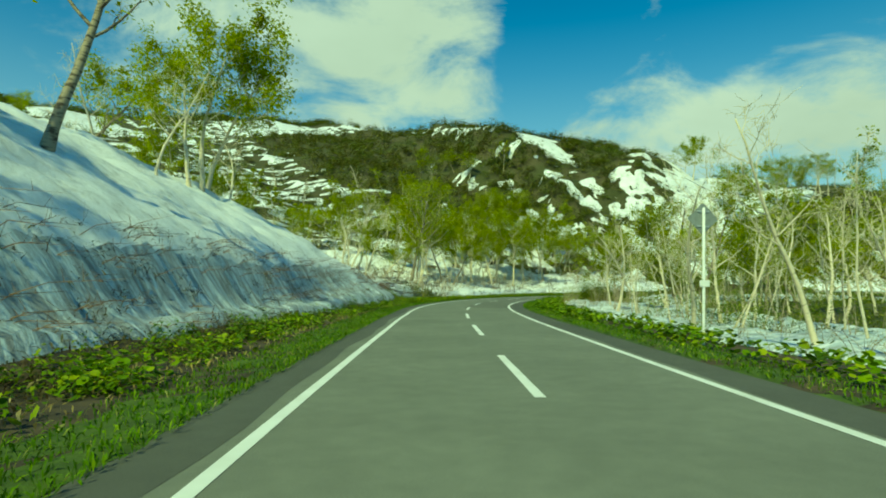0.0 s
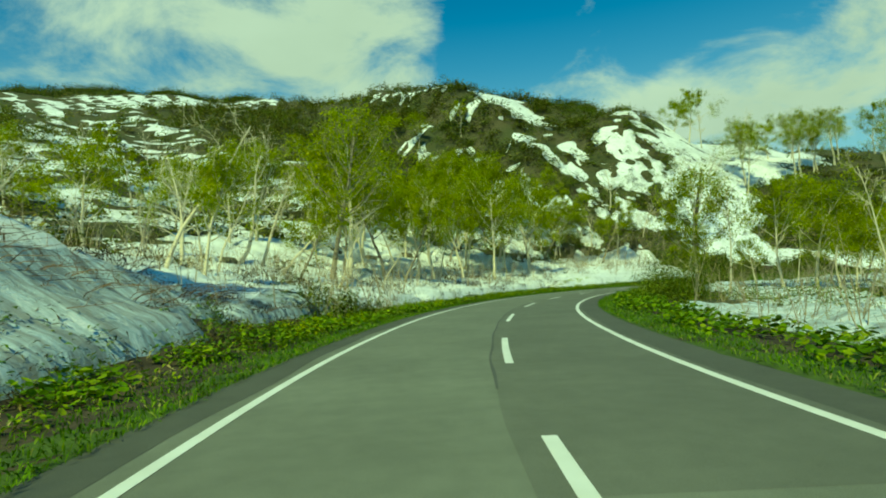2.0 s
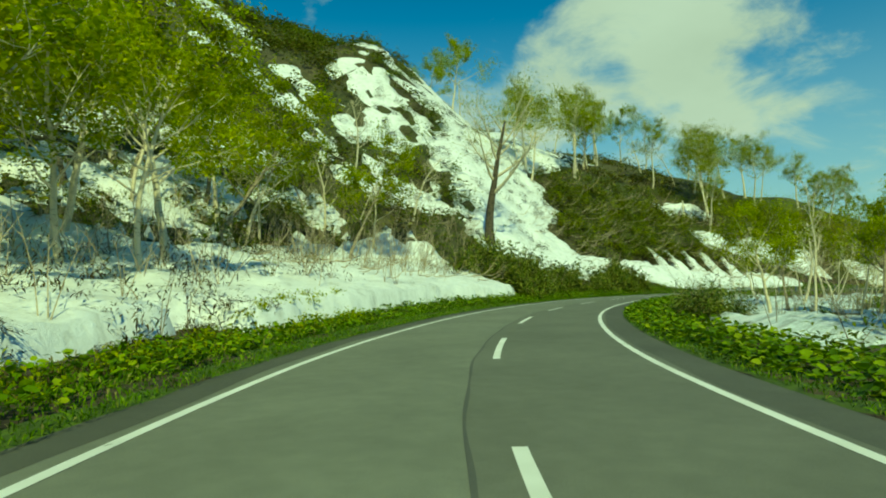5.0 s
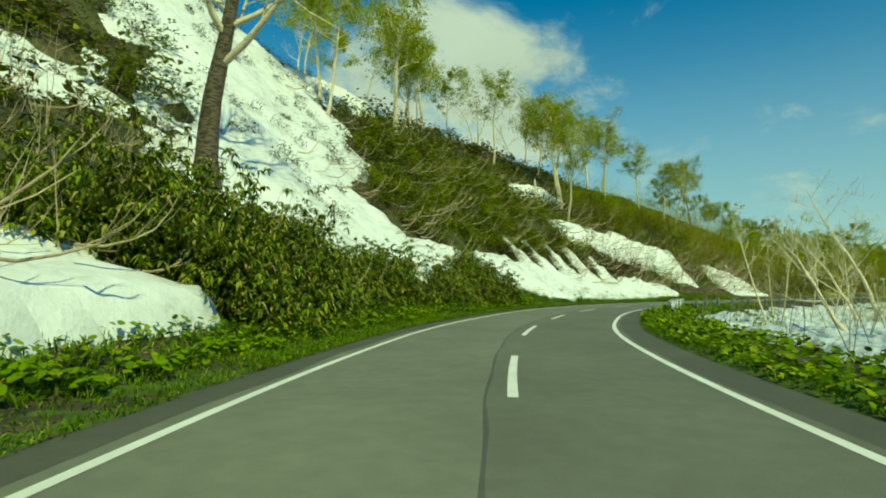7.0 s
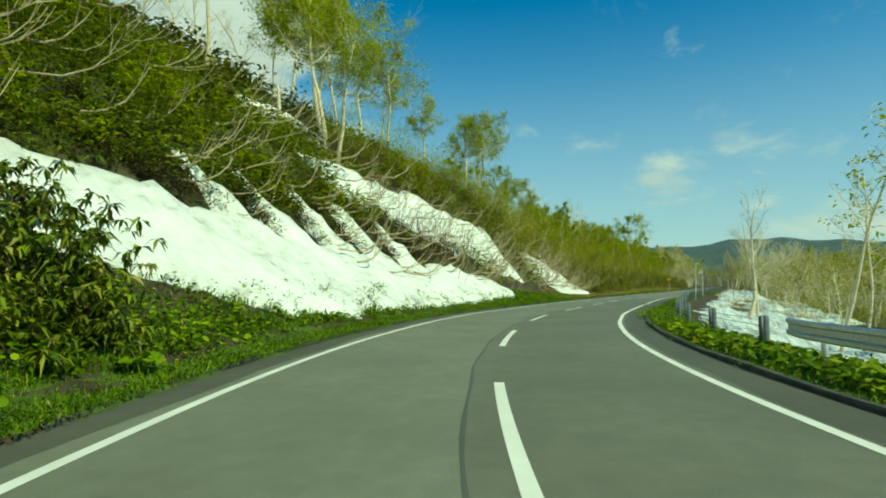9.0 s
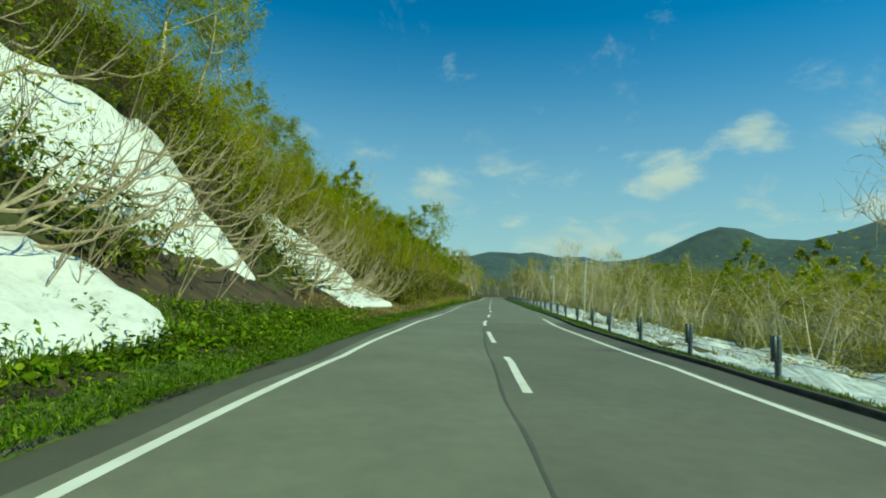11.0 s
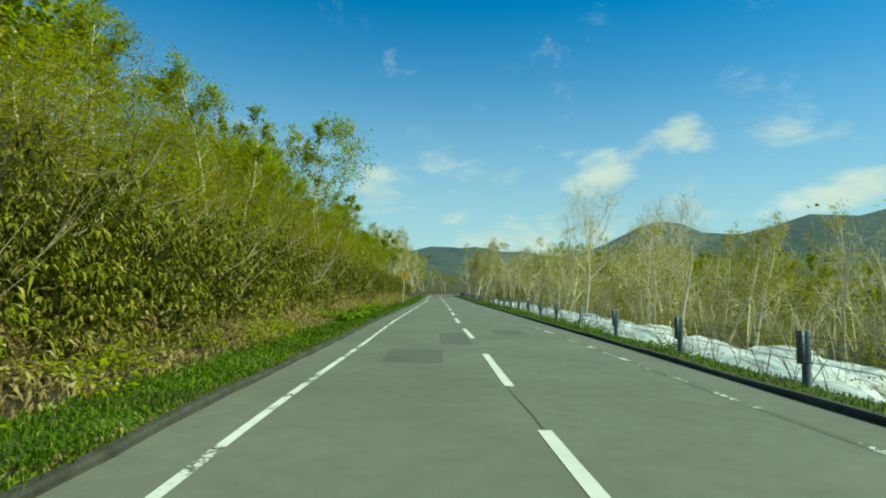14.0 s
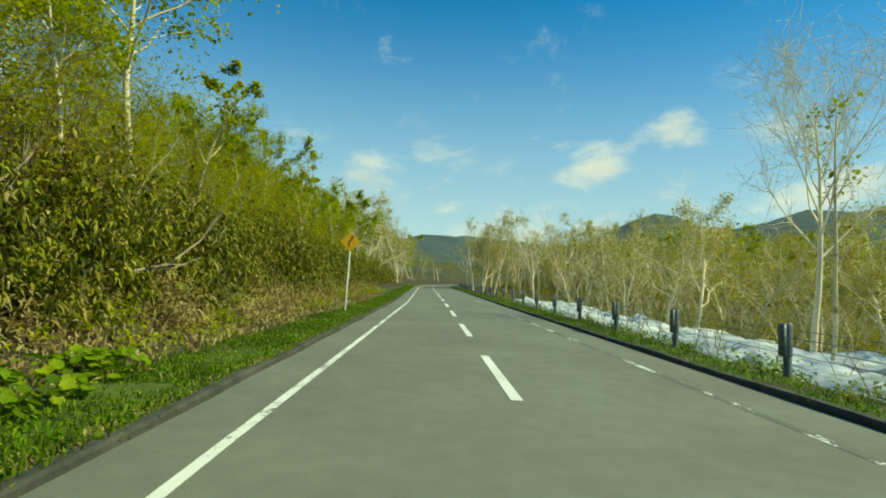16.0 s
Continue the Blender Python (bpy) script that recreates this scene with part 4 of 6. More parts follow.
# steel beam rail
def beam_rail(s0, s1):
    root = stand("guardrail", s0, 5.55, "grey galvanised steel beam guardrail on round posts", "guardrail")
    inv = root.matrix_basis.inverted()
    prof = [(0.0, 0.46), (-0.04, 0.49), (-0.04, 0.55), (0.045, 0.61), (0.045, 0.65), (-0.04, 0.71), (-0.04, 0.77), (0.0, 0.80)]
    s = np.arange(s0, s1 + 0.01, 0.5)
    v = []
    for layer in (0.0, 0.006):
        for o, z in prof:
            x, y = on_road(s, 5.42 + o + layer + 0.06 * np.clip(s - s1 + 2.0, 0, 9) ** 2)
            v.append(np.stack([x, y, np.full(len(s), z - 0.02)], 1))
    v = np.stack(v, 1).reshape(-1, 3)
    f = grid_faces(len(s), len(prof) * 2).tolist()
    me = mesh_of("beam", [inv @ Vector(q) for q in v.tolist()], f, STEEL, False)
    part("beam", me, root, "corrugated steel beam")
    k = s0 + 0.4
    post_mesh = round_post(0.057, 0.72).mesh("post", STEEL, True)
    while k < s1:
        x, y = on_road(k, 5.58 + 0.06 * max(k - s1 + 2.0, 0) ** 2)
        o = part("post", post_mesh, root)
        o.matrix_basis = Matrix.Translation(inv @ Vector((float(x), float(y), -0.05)))
        b = Pile()
        b.box((0, 0, 0.62), (0.09, 0.05, 0.12))
        q = part("spacer", b.mesh("spacer", STEEL), o)
        q.matrix_basis = Matrix.Translation((-0.09, 0, 0))
        k += 2.0
    return root


beam_rail(166.4, 174.4)


# cable fence
def fence_offset(s):
    return float(np.interp(s, [177, 184, 197, 207, 222, 231, 240, 320], [6.2, 6.0, 6.1, 6.1, 5.9, 5.8, 5.45, 5.2]))


p = round_post(0.07, 0.84)
post_mesh = p.mesh("post", POST_PAINT, True)
p = Pile()
p.box((-0.095, 0, 0.70), (0.06, 0.15, 0.58))
p.tube([(0.0, 0, 0.42), (0.0, 0, 0.97), (0, 0, 1.0)], [0.085, 0.085, 0.07], 12)
bracket_mesh = p.mesh("cable_bracket", POST_PAINT, True)
fence_s = [177.2] + list(np.arange(181.8, 237, 4.93)) + [241.2, 246.5, 251.4, 256.4, 261.2, 266.5, 271.8] + list(np.arange(281.8, 420, 4.65))
for s in fence_s:
    post = stand("fence_post", s, fence_offset(s), "dark grey-blue steel post of a cable guard fence", "fence post", 0, (0, 0), "cable fence posts")
    part("shaft", post_mesh, post)
    part("cable_bracket", bracket_mesh, post)
for s0, s1 in ((177.2, 276.5), (280.0, 420)):
    for h in (0.48, 0.62, 0.76, 0.90):
        s = np.arange(s0, s1, 1.6)
        pts = []
        for q in s:
            x, y = on_road(q, fence_offset(q) - 0.135)
            pts.append((float(x), float(y), spot(q, fence_offset(q))[2] + h))
        p = Pile()
        p.tube(pts, [0.007] * len(pts), 5)
        tagged(new("fence_cable", p.mesh("fence_cable", POST_PAINT)), "dark steel cable strung along the guard fence", "cable", "fence cables")


def fence_end(s, way):
    """A-shaped end frame of the cable fence: an upright and a strut."""
    end = stand("fence_end_frame", s, fence_offset(s), "dark steel A-shaped end frame of the cable fence", "fence end", 0, (0, 0), "fence end frames")
    part("upright", round_post(0.075, 1.05).mesh("upright", POST_PAINT, True), end)
    q = Pile()
    q.tube([(-0.25, way * 0.75, -0.1), (0, 0.0, 1.0)], [0.065, 0.065], 10)
    part("strut", q.mesh("strut", POST_PAINT, True), end)
    q = Pile()
    q.box((0, way * 0.3, 0.42), (0.05, 0.55, 0.06))
    part("crossbar", q.mesh("crossbar", POST_PAINT), end)


fence_end(276.6, -1)
# ---- plants ----
def domes(rng, x, y, z, radius, height, per):
    """Leaf places spread through low rounded clumps; more of them near the outside."""
    n = len(x)
    R, H = radius * rng.uniform(0.6, 1.35, n), height * rng.uniform(0.55, 1.3, n)
    k = np.repeat(np.arange(n), per)
    a, u = rng.uniform(0, 2 * math.pi, n * per), rng.uniform(0, 1, n * per)
    e = np.arcsin(u)
    r = rng.uniform(0.35, 1.05, n * per) ** 0.6
    lump = 1 + 0.22 * np.sin(3 * a + k * 1.7) + 0.15 * np.sin(5 * a + 4 * e + k)
    p = np.stack([x[k] + R[k] * r * lump * np.cos(a) * np.cos(e), y[k] + R[k] * r * lump * np.sin(a) * np.cos(e),
                  z[k] + H[k] * r * lump * np.sin(e)], 1)
    return p


def scatter(rng, n, s_range, d_range, cover=None, power=1.0):
    """Random points between s and d limits, kept off (or on) the snow."""
    s = rng.uniform(*s_range, n)
    d = d_range[0] + (d_range[1] - d_range[0]) * rng.uniform(0, 1, n) ** power
    x, y = on_road(s, d)
    if cover is not None:
        ok = snow_cover(s, d, x, y) < cover
        s, d, x, y = s[ok], d[ok], x[ok], y[ok]
    snow = np.clip(snow_cover(s, d, x, y) / 0.32, 0, 1) ** 0.45 * deep(s) * (s > 50) * (s < 142) * (d < -7.2) * (d > -40)
    return s, d, x, y, land_sd(s, d, x, y) + 0.85 * snow


def clump_stuff(name, seed, n, s_range, d_range, cover, radius, height, per, length, width, up, droop, mat, label, category, power=1.0, sink=0.1, fan=1):
    """Leafy clumps; fan: how many leaves radiate from one twig tip."""
    rng = np.random.RandomState(seed)
    s, d, x, y, z = scatter(rng, n, s_range, d_range, cover, power)
    p = np.repeat(domes(rng, x, y, z - sink, radius, height, per // fan), fan, axis=0)
    v, f = blades(rng, p, length, width, up, droop)
    return stuff(name, v, f, mat, label, category)


def stems_stuff(name, seed, n, s_range, d_range, cover, length, radius, lean, mat, label, category, cross=0.5):
    """Thin bare stems, some leaning, as three-sided tapered tubes with a fork."""
    rng = np.random.RandomState(seed)
    s, d, x, y, z = scatter(rng, n, s_range, d_range, cover)
    pile = Pile()
    for i in range(len(x)):
        for k in range(rng.randint(1, 4)):
            L = length * rng.uniform(0.4, 1.3)
            a = rng.uniform(0, 6.3)
            tilt = np.array([math.cos(a), math.sin(a), 0]) * cross * rng.uniform(0.2, 1) + np.array(lean)
            base = np.array([x[i], y[i], z[i] - 0.1])
            mid = base + L * 0.5 * (np.array([0, 0, 0.9]) + tilt * 0.7)
            top = mid + L * 0.5 * (np.array([0, 0, 0.9]) + tilt * 1.2 + rng.normal(0, 0.12, 3))
            pile.tube([base, mid, top], [radius, radius * 0.7, radius * 0.2], 3)
            for _ in range(2):
                q = mid + (top - mid) * rng.uniform(0, 0.6)
                pile.tube([q, q + L * 0.22 * (np.array([0, 0, 0.7]) + rng.normal(0, 0.45, 3))], [radius * 0.5, radius * 0.12], 3)
    return tagged(new(name, pile.mesh(name, mat)), label, category, kind="stuff")


def tree_meshes(seed, height, trunk_r, first, limbs, spread, wander, twigs, leaves, leaf_size, bark, leaf_mat, sides=7, lean=0.1, rise=0.5):
    """Meshes of a tree: woody part and crown. first: height of the lowest limb as a share; rise: how steeply limbs climb."""
    rng = np.random.RandomState(seed)
    pile, tips = Pile(), []
    a0 = rng.uniform(0, 6.3)

    def shoot(p, d, length, r, steps, bend, up):
        pts, rad = [p], [r]
        for k in range(steps):
            d = d + rng.normal(0, bend, 3) + np.array([0, 0, up])
            d = d / np.linalg.norm(d)
            p = p + d * length / steps
            pts.append(p)
            rad.append(max(r * (1 - 0.8 * (k + 1) / steps), 0.004))
        return np.array(pts), np.array(rad), d

    d0 = np.array([math.cos(a0) * lean, math.sin(a0) * lean, 1.0])
    tp, tr, _ = shoot(np.array([0, 0, -0.2]), d0 / np.linalg.norm(d0), height * 0.92, trunk_r, 10, wander, 0.05)
    tr[0] *= 1.35
    pile.tube(tp, tr, sides)
    for i in range(limbs):
        f = first + (0.97 - first) * (i + rng.uniform(0, 0.9)) / limbs
        k = f * (len(tp) - 1)
        j = min(int(k), len(tp) - 2)
        q = tp[j] + (tp[j + 1] - tp[j]) * (k - j)
        a = a0 + i * 2.4 + rng.uniform(-0.5, 0.5)
        d = np.array([math.cos(a), math.sin(a), rise + 0.5 * f + rng.uniform(-0.25, 0.25)])
        L = spread * height * (1.08 - 0.62 * f) * rng.uniform(0.7, 1.25)
        r1 = np.interp(k, np.arange(len(tr)), tr) * 0.55
        lp, lr, _ = shoot(q, d / np.linalg.norm(d), L, max(r1, 0.015), 5, wander * 1.8, 0.10)
        pile.tube(lp, lr, 4)
        tips.append((lp[-1], L * 0.22))
        for m in range(twigs):
            g = rng.uniform(0.3, 1.0) * (len(lp) - 1)
            jj = min(int(g), len(lp) - 2)
            q2 = lp[jj] + (lp[jj + 1] - lp[jj]) * (g - jj)
            d2 = (lp[jj + 1] - lp[jj]) / np.linalg.norm(lp[jj + 1] - lp[jj]) + rng.normal(0, 0.65, 3) + np.array([0, 0, 0.25])
            L2 = L * rng.uniform(0.25, 0.55)
            bp, br, _ = shoot(q2, d2 / np.linalg.norm(d2), L2, max(lr[jj] * 0.5, 0.010), 3, 0.22, 0.05)
            pile.tube(bp, br, 3)
            tips.append((bp[-1], L2 * 0.35))
            tips.append((bp[-2], L2 * 0.30))
            if sides > 5:
                for w in range(3):
                    q3 = bp[1 + w % 3]
                    d3 = rng.normal(0, 0.7, 3) + np.array([0, 0, 0.45])
                    pile.tube([q3, q3 + d3 * L2 * 0.32, q3 + d3 * L2 * 0.55 + rng.normal(0, 0.05, 3)], [0.009, 0.006, 0.003], 3)
    wood = pile.mesh("trunk", bark, True)
    if isinstance(bark, list):      # limbs in the second bark
        first_limb = 10 * sides + 1
        wood.polygons.foreach_set("material_index", [int(q >= first_limb) for q in range(len(wood.polygons))])
    crown = None
    if leaves:
        c = np.array([t[0] for t in tips])
        rad = np.array([max(t[1], 0.18) for t in tips])
        k = rng.randint(0, len(c), leaves)
        p = c[k] + rng.normal(0, 1, (leaves, 3)) * (rad[k] * 0.62)[:, None] * np.array([1, 1, 0.75])
        v, f = blades(rng, p, leaf_size, leaf_size * 0.75, -0.15, 0.25)
        crown = mesh_of("crown", v, f, leaf_mat)
    return wood, crown


def make_tree(name, meshes, label, category="tree", crown_label=""):
    root = new(name)
    tagged(root, label, category)
    part("trunk", meshes[0], root)
    if meshes[1]:
        part("crown", meshes[1], root, crown_label)
    return root


LEAFY = "birch with pale trunk and sparse yellow-green spring leaves"
BARE = "bare birch with pale crooked trunk and fine leafless twigs"
KIND = {}
for k in range(5):
    KIND["leafy", k] = make_tree("birch_tree", tree_meshes(40 + k, 9.0, 0.13 + 0.02 * (k % 3), 0.36, 11, 0.52, 0.08, 8, 5600, 0.19, [BIRCH_PALE, BIRCH_GREY][k == 4], LEAF_SPRING, 5, 0.12), LEAFY + " on the slope")
for k in range(4):
    KIND["bare", k] = make_tree("bare_birch", tree_meshes(60 + k, 8.0, 0.10 + 0.015 * k, 0.35, 9, 0.36, 0.10, 6, 0, 0.1, BIRCH_PALE, None, 7, 0.2), BARE)
for k in range(3):
    KIND["thin", k] = make_tree("birch_sapling", tree_meshes(80 + k, 6.0, 0.05, 0.45, 7, 0.22, 0.05, 4, 160, 0.12, BIRCH_PALE, LEAF_SPRING, 6, 0.3, 0.9), "slender leaning birch sapling with a few new leaves")
for k in range(4):
    KIND["far", k] = make_tree("birch_tree", tree_meshes(90 + k, 9.0, 0.15, 0.3, 8, 0.42, 0.09, 4, 1500, 0.30, BIRCH_PALE, LEAF_SPRING, 5, 0.12), LEAFY + " in the woods")
for k in range(4):
    KIND["pale", k] = make_tree("pale_birch", tree_meshes(100 + k, 8.5, 0.12, 0.24, 11, 0.42, 0.13, 7, 2600, 0.12, BIRCH_CREAM, LEAF_GOLD, 6, 0.16), "pale crooked birch just coming into leaf on the valley side")
for k in range(2):
    KIND["dark", k] = make_tree("dark_birch", tree_meshes(110 + k, 9.0, [0.16, 0.27][k], 0.40, 12, 0.46, [0.06, 0.09][k], 6, 1100, 0.17, [BIRCH_GREY, DARK_BARK][k], LEAF_SPRING, 8, 0.15), "old birch with dark rugged trunk and few leaves above the snow")

for k in range(4):
    KIND["umbrella", k] = make_tree("birch_tree", tree_meshes(120 + k, 12.0, 0.17 + 0.02 * k, 0.50, 12, 0.50, 0.08, 9, 5200, 0.20, BIRCH_PALE, LEAF_SPRING, 6, 0.10, 0.30), "birch with long pale trunk and flat spreading spring crown")

KIND["old", 0] = make_tree("old_birch", tree_meshes(131, 15.0, 0.55, 0.40, 12, 0.60, 0.05, 9, 2200, 0.17, [DARK_BARK, BIRCH_PALE], LEAF_SPRING, 12, 0.02, 0.45), "thick old birch with dark rugged trunk and pale twisted limbs", crown_label="sparse new leaves")

for k in range(2):
    KIND["fan", k] = make_tree("bare_birch", tree_meshes(141 + k, 10.0, 0.11, 0.38, 15, 0.52, 0.05, 17, 0, 0.1, BIRCH_CREAM, None, 6, 0.05, 0.85), "tall bare birch with a wide fan of fine grey twigs")

FIRST = {}


def plant(kind, k, s, d, height, turn, lean=(0, 0), group=""):
    src = KIND[kind, k]
    base = {"leafy": 9.0, "bare": 8.0, "thin": 6.0, "far": 9.0, "pale": 8.5, "dark": 9.0, "old": 15.0, "umbrella": 12.0, "fan": 10.0}[kind]
    x, y = on_road(s, d)
    z = float(land_sd(np.array([s]), np.array([d]), np.array([x]), np.array([y]))[0])
    c = snow_cover(np.array([s]), np.array([d]), np.array([x]), np.array([y]))[0]
    m = pose(float(x), float(y), z + (0.1 if c > 0.2 else -0.05), lean[0], lean[1], 0) @ pose(0, 0, 0, 0, 0, turn) @ Matrix.Scale(height / base, 4)
    if (kind, k) not in FIRST:
        FIRST[kind, k] = src
        src.matrix_basis = m
        ob = src
    else:
        ob = copy_thing(FIRST[kind, k], m @ Matrix.Diagonal([1 / v for v in FIRST[kind, k].scale] + [1]))
    if group:
        tagged(ob, group=group)
    return ob


def grove(seed, kinds, n, s_range, d_range, heights, gap, group, tilt=6, cover=None):
    rng = np.random.RandomState(seed)
    done = []
    for _ in range(n * 12):
        if len(done) >= n:
            break
        s, d = rng.uniform(*s_range), rng.uniform(*d_range)
        if any((s - a) ** 2 + (d - b) ** 2 < gap ** 2 for a, b in done):
            continue
        done.append((s, d))
        kind = kinds[rng.randint(len(kinds))]
        count = sum(1 for q in KIND if q[0] == kind)
        plant(kind, rng.randint(count), s, d, rng.uniform(*heights), rng.uniform(0, 360), (rng.normal(0, tilt), rng.normal(0, tilt)), group)


# single trees
plant("leafy", 0, 41.0, -19.6, 13.5, 40, (0, 9))
plant("leafy", 1, 42.5, -20.2, 11.5, 200, (0, 14))
plant("dark", 0, 20.0, -14.8, 12.5, 10, (0, 7))
plant("old", 0, 148.6, -14.4, 15.0, 30, (0, 1))
plant("leafy", 4, 128.8, -16.6, 10.5, 120, (0, 5))
plant("bare", 2, 134.5, -18.5, 7.5, 40, (0, 6))
plant("bare", 0, 62.0, -17.0, 10.5, 100, (0, 13))
plant("leafy", 2, 83.5, -19.4, 15.0, 300, (0, 5))
plant("dark", 0, 81.5, -19.6, 14.5, 210, (0, 9))
plant("bare", 1, 80.0, -24.0, 10.5, 60, (-4, 24))
plant("bare", 3, 82.0, -30.5, 13.0, 140, (0, 12))
plant("bare", 2, 84.0, -30.0, 12.0, 260, (0, 17))
plant("bare", 0, 75.5, -11.5, 5.0, 30, (0, 12))
plant("fan", 0, 299.5, 17.0, 9.8, 80, (0, -3))
plant("fan", 1, 303.0, 19.5, 10.8, 190, (0, 2))
plant("thin", 2, 303.5, 11.4, 9.5, 70)
plant("bare", 1, 262.0, -16.0, 9.0, 30)
plant("fan", 1, 307.0, 13.2, 12.0, 300, (0, -3))
plant("thin", 0, 187.0, 11.0, 10.0, 20, (0, 3))
plant("thin", 1, 189.5, 12.5, 8.5, 150, (0, 5))
plant("leafy", 2, 84.0, 10.0, 8.5, 60)
plant("leafy", 3, 104.0, 15.5, 9.5, 60)
plant("leafy", 1, 111.0, 17.5, 10.5, 160)
plant("leafy", 3, 309.0, -13.0, 12.5, 20)
plant("bare", 3, 272.0, -17.0, 9.5, 20)
plant("bare", 3, 213.0, 10.5, 9.5, 60, (0, 3))
plant("bare", 0, 214.2, 11.2, 8.5, 200, (0, -2))
# flat-topped birches that stand out along the slope
for k, (s, d, h) in enumerate(((170, -24, 11.5), (172, -27, 12), (182, -28, 12.5), (185, -31, 13), (200, -31, 11.5), (204.5, -21.7, 13.2), (207, -24, 12.5), (209.5, -27, 12), (220, -31, 12.5), (231, -20.5, 10),
                               (242, -32, 11), (196, -42, 12), (223, -26, 12.5), (239, -22.5, 11), (214, -33, 12), (229, -35, 12), (236, -37, 11), (250, -25, 10.5), (201, -18.1, 10), (190, -36, 12.5))):
    plant("umbrella", k % 4, s, d, 1.12 * h, k * 67, (3 * math.sin(k * 2.1), 3 * math.cos(k * 1.3)), "birches along the slope")
# a dead trunk, broken off, on the skyline of the slope
snag = Pile()
snag.tube([(0, 0, -0.3), (0.03, 0.02, 0.8), (-0.04, 0.03, 1.9), (-0.10, 0.0, 2.9), (-0.13, 0.02, 3.3)], [0.20, 0.16, 0.145, 0.13, 0.05], 9)
snag.tube([(-0.05, 0.02, 2.2), (0.16, 0.06, 2.5), (0.2, 0.08, 2.75)], [0.06, 0.045, 0.02], 6)
snag.tube([(-0.06, 0.02, 1.5), (-0.22, -0.04, 1.62)], [0.05, 0.025], 6)
tagged(new("dead_trunk", snag.mesh("dead_trunk", BIRCH_CREAM, True)), "pale broken-off dead birch trunk on the slope", "tree").matrix_basis = pose(*spot(198, -21.2), 0, -4, 0)
# groves
grove(1, ["leafy", "leafy", "bare"], 22, (0, 58), (-44, -17.5), (7, 11), 4.0, "birches above the snow bank")
grove(2, ["leafy", "leafy", "leafy", "bare"], 44, (86, 126), (-38, -13), (8.5, 13), 2.7, "birches on the snow field")
grove(3, ["far", "leafy", "bare"], 44, (60, 138), (-75, -38), (6, 10), 4.0, "birches on the hillside")
grove(4, ["leafy", "umbrella", "bare"], 14, (166, 226), (-58, -34), (9.5, 13), 4.4, "birches along the slope")
grove(5, ["leafy", "far", "leafy"], 120, (240, 425), (-30, -10.5), (4.2, 7.4), 2.2, "birches along the slope")
grove(12, ["leafy", "bare"], 10, (62, 84), (-34, -14), (6.5, 9.5), 2.6, "birches on the snow field")
grove(13, ["leafy", "bare", "bare"], 7, (130, 146), (-30, -17.5), (6, 9), 2.6, "birches along the slope")
grove(6, ["thin", "bare"], 26, (11, 36), (6.9, 14), (4, 6.5), 1.1, "thin stems beside the road")
grove(7, ["leafy", "bare", "thin", "leafy"], 46, (34, 140), (9.0, 34), (5, 9), 2.6, "trees inside the bend")
grove(8, ["thin", "bare"], 20, (132, 182), (9, 24), (5, 9), 2.4, "thin stems beside the road", 12)
grove(9, ["pale", "bare", "pale", "pale"], 44, (184, 274), (13.5, 34), (4.2, 6.4), 2.4, "pale birches in the valley")
grove(14, ["pale", "bare", "pale", "pale"], 62, (274, 400), (13.5, 32), (6.5, 9.6), 2.3, "pale birches in the valley")
grove(10, ["pale", "far"], 90, (190, 470), (28, 90), (8, 12), 4.0, "pale birches in the valley")
grove(11, ["pale", "pale", "far"], 60, (352, 470), (-46, -7), (7, 11), 3.2, "pale birches in the valley")

# birches that close the view where the road bends away
rng = np.random.RandomState(77)
closed = []
while len(closed) < 60:
    ahead, side = rng.uniform(86, 145), rng.uniform(-16, 46)
    x, y = 195.2 + 0.972 * ahead - 0.233 * side, 116.4 - 0.233 * ahead - 0.972 * side
    s, d = (float(q[0]) for q in road_coords([x], [y]))
    if abs(d) < 6.5 or any(math.hypot(x - a, y - b) < 2.3 for a, b in closed):
        continue
    closed.append((x, y))
    plant(["pale", "bare", "pale"][len(closed) % 3], rng.randint(4), s, d, rng.uniform(10, 13.5), rng.uniform(0, 360), (rng.normal(0, 5), rng.normal(0, 5)), "pale birches where the road bends away")

for key, ob in KIND.items():
    if key not in FIRST:
        for o in [*ob.children_recursive, ob]:
            bpy.data.objects.remove(o)

def grass_strip(name, seed, n, s_range, d_range, length, width, mat, label, power=1.0):
    rng = np.random.RandomState(seed)
    s, d, x, y, z = scatter(rng, n, s_range, d_range, 1.5, power)
    d = d + np.where(d < 0, left_line(s) + 3.15, right_line(s) - 3.05)
    x, y = on_road(s, d)
    z = land_sd(s, d, x, y)
    v, f = blades(rng, np.stack([x, y, z], 1), length, width, 1.0, 0.25)
    return stuff(name, v, f, mat, label, "grass")


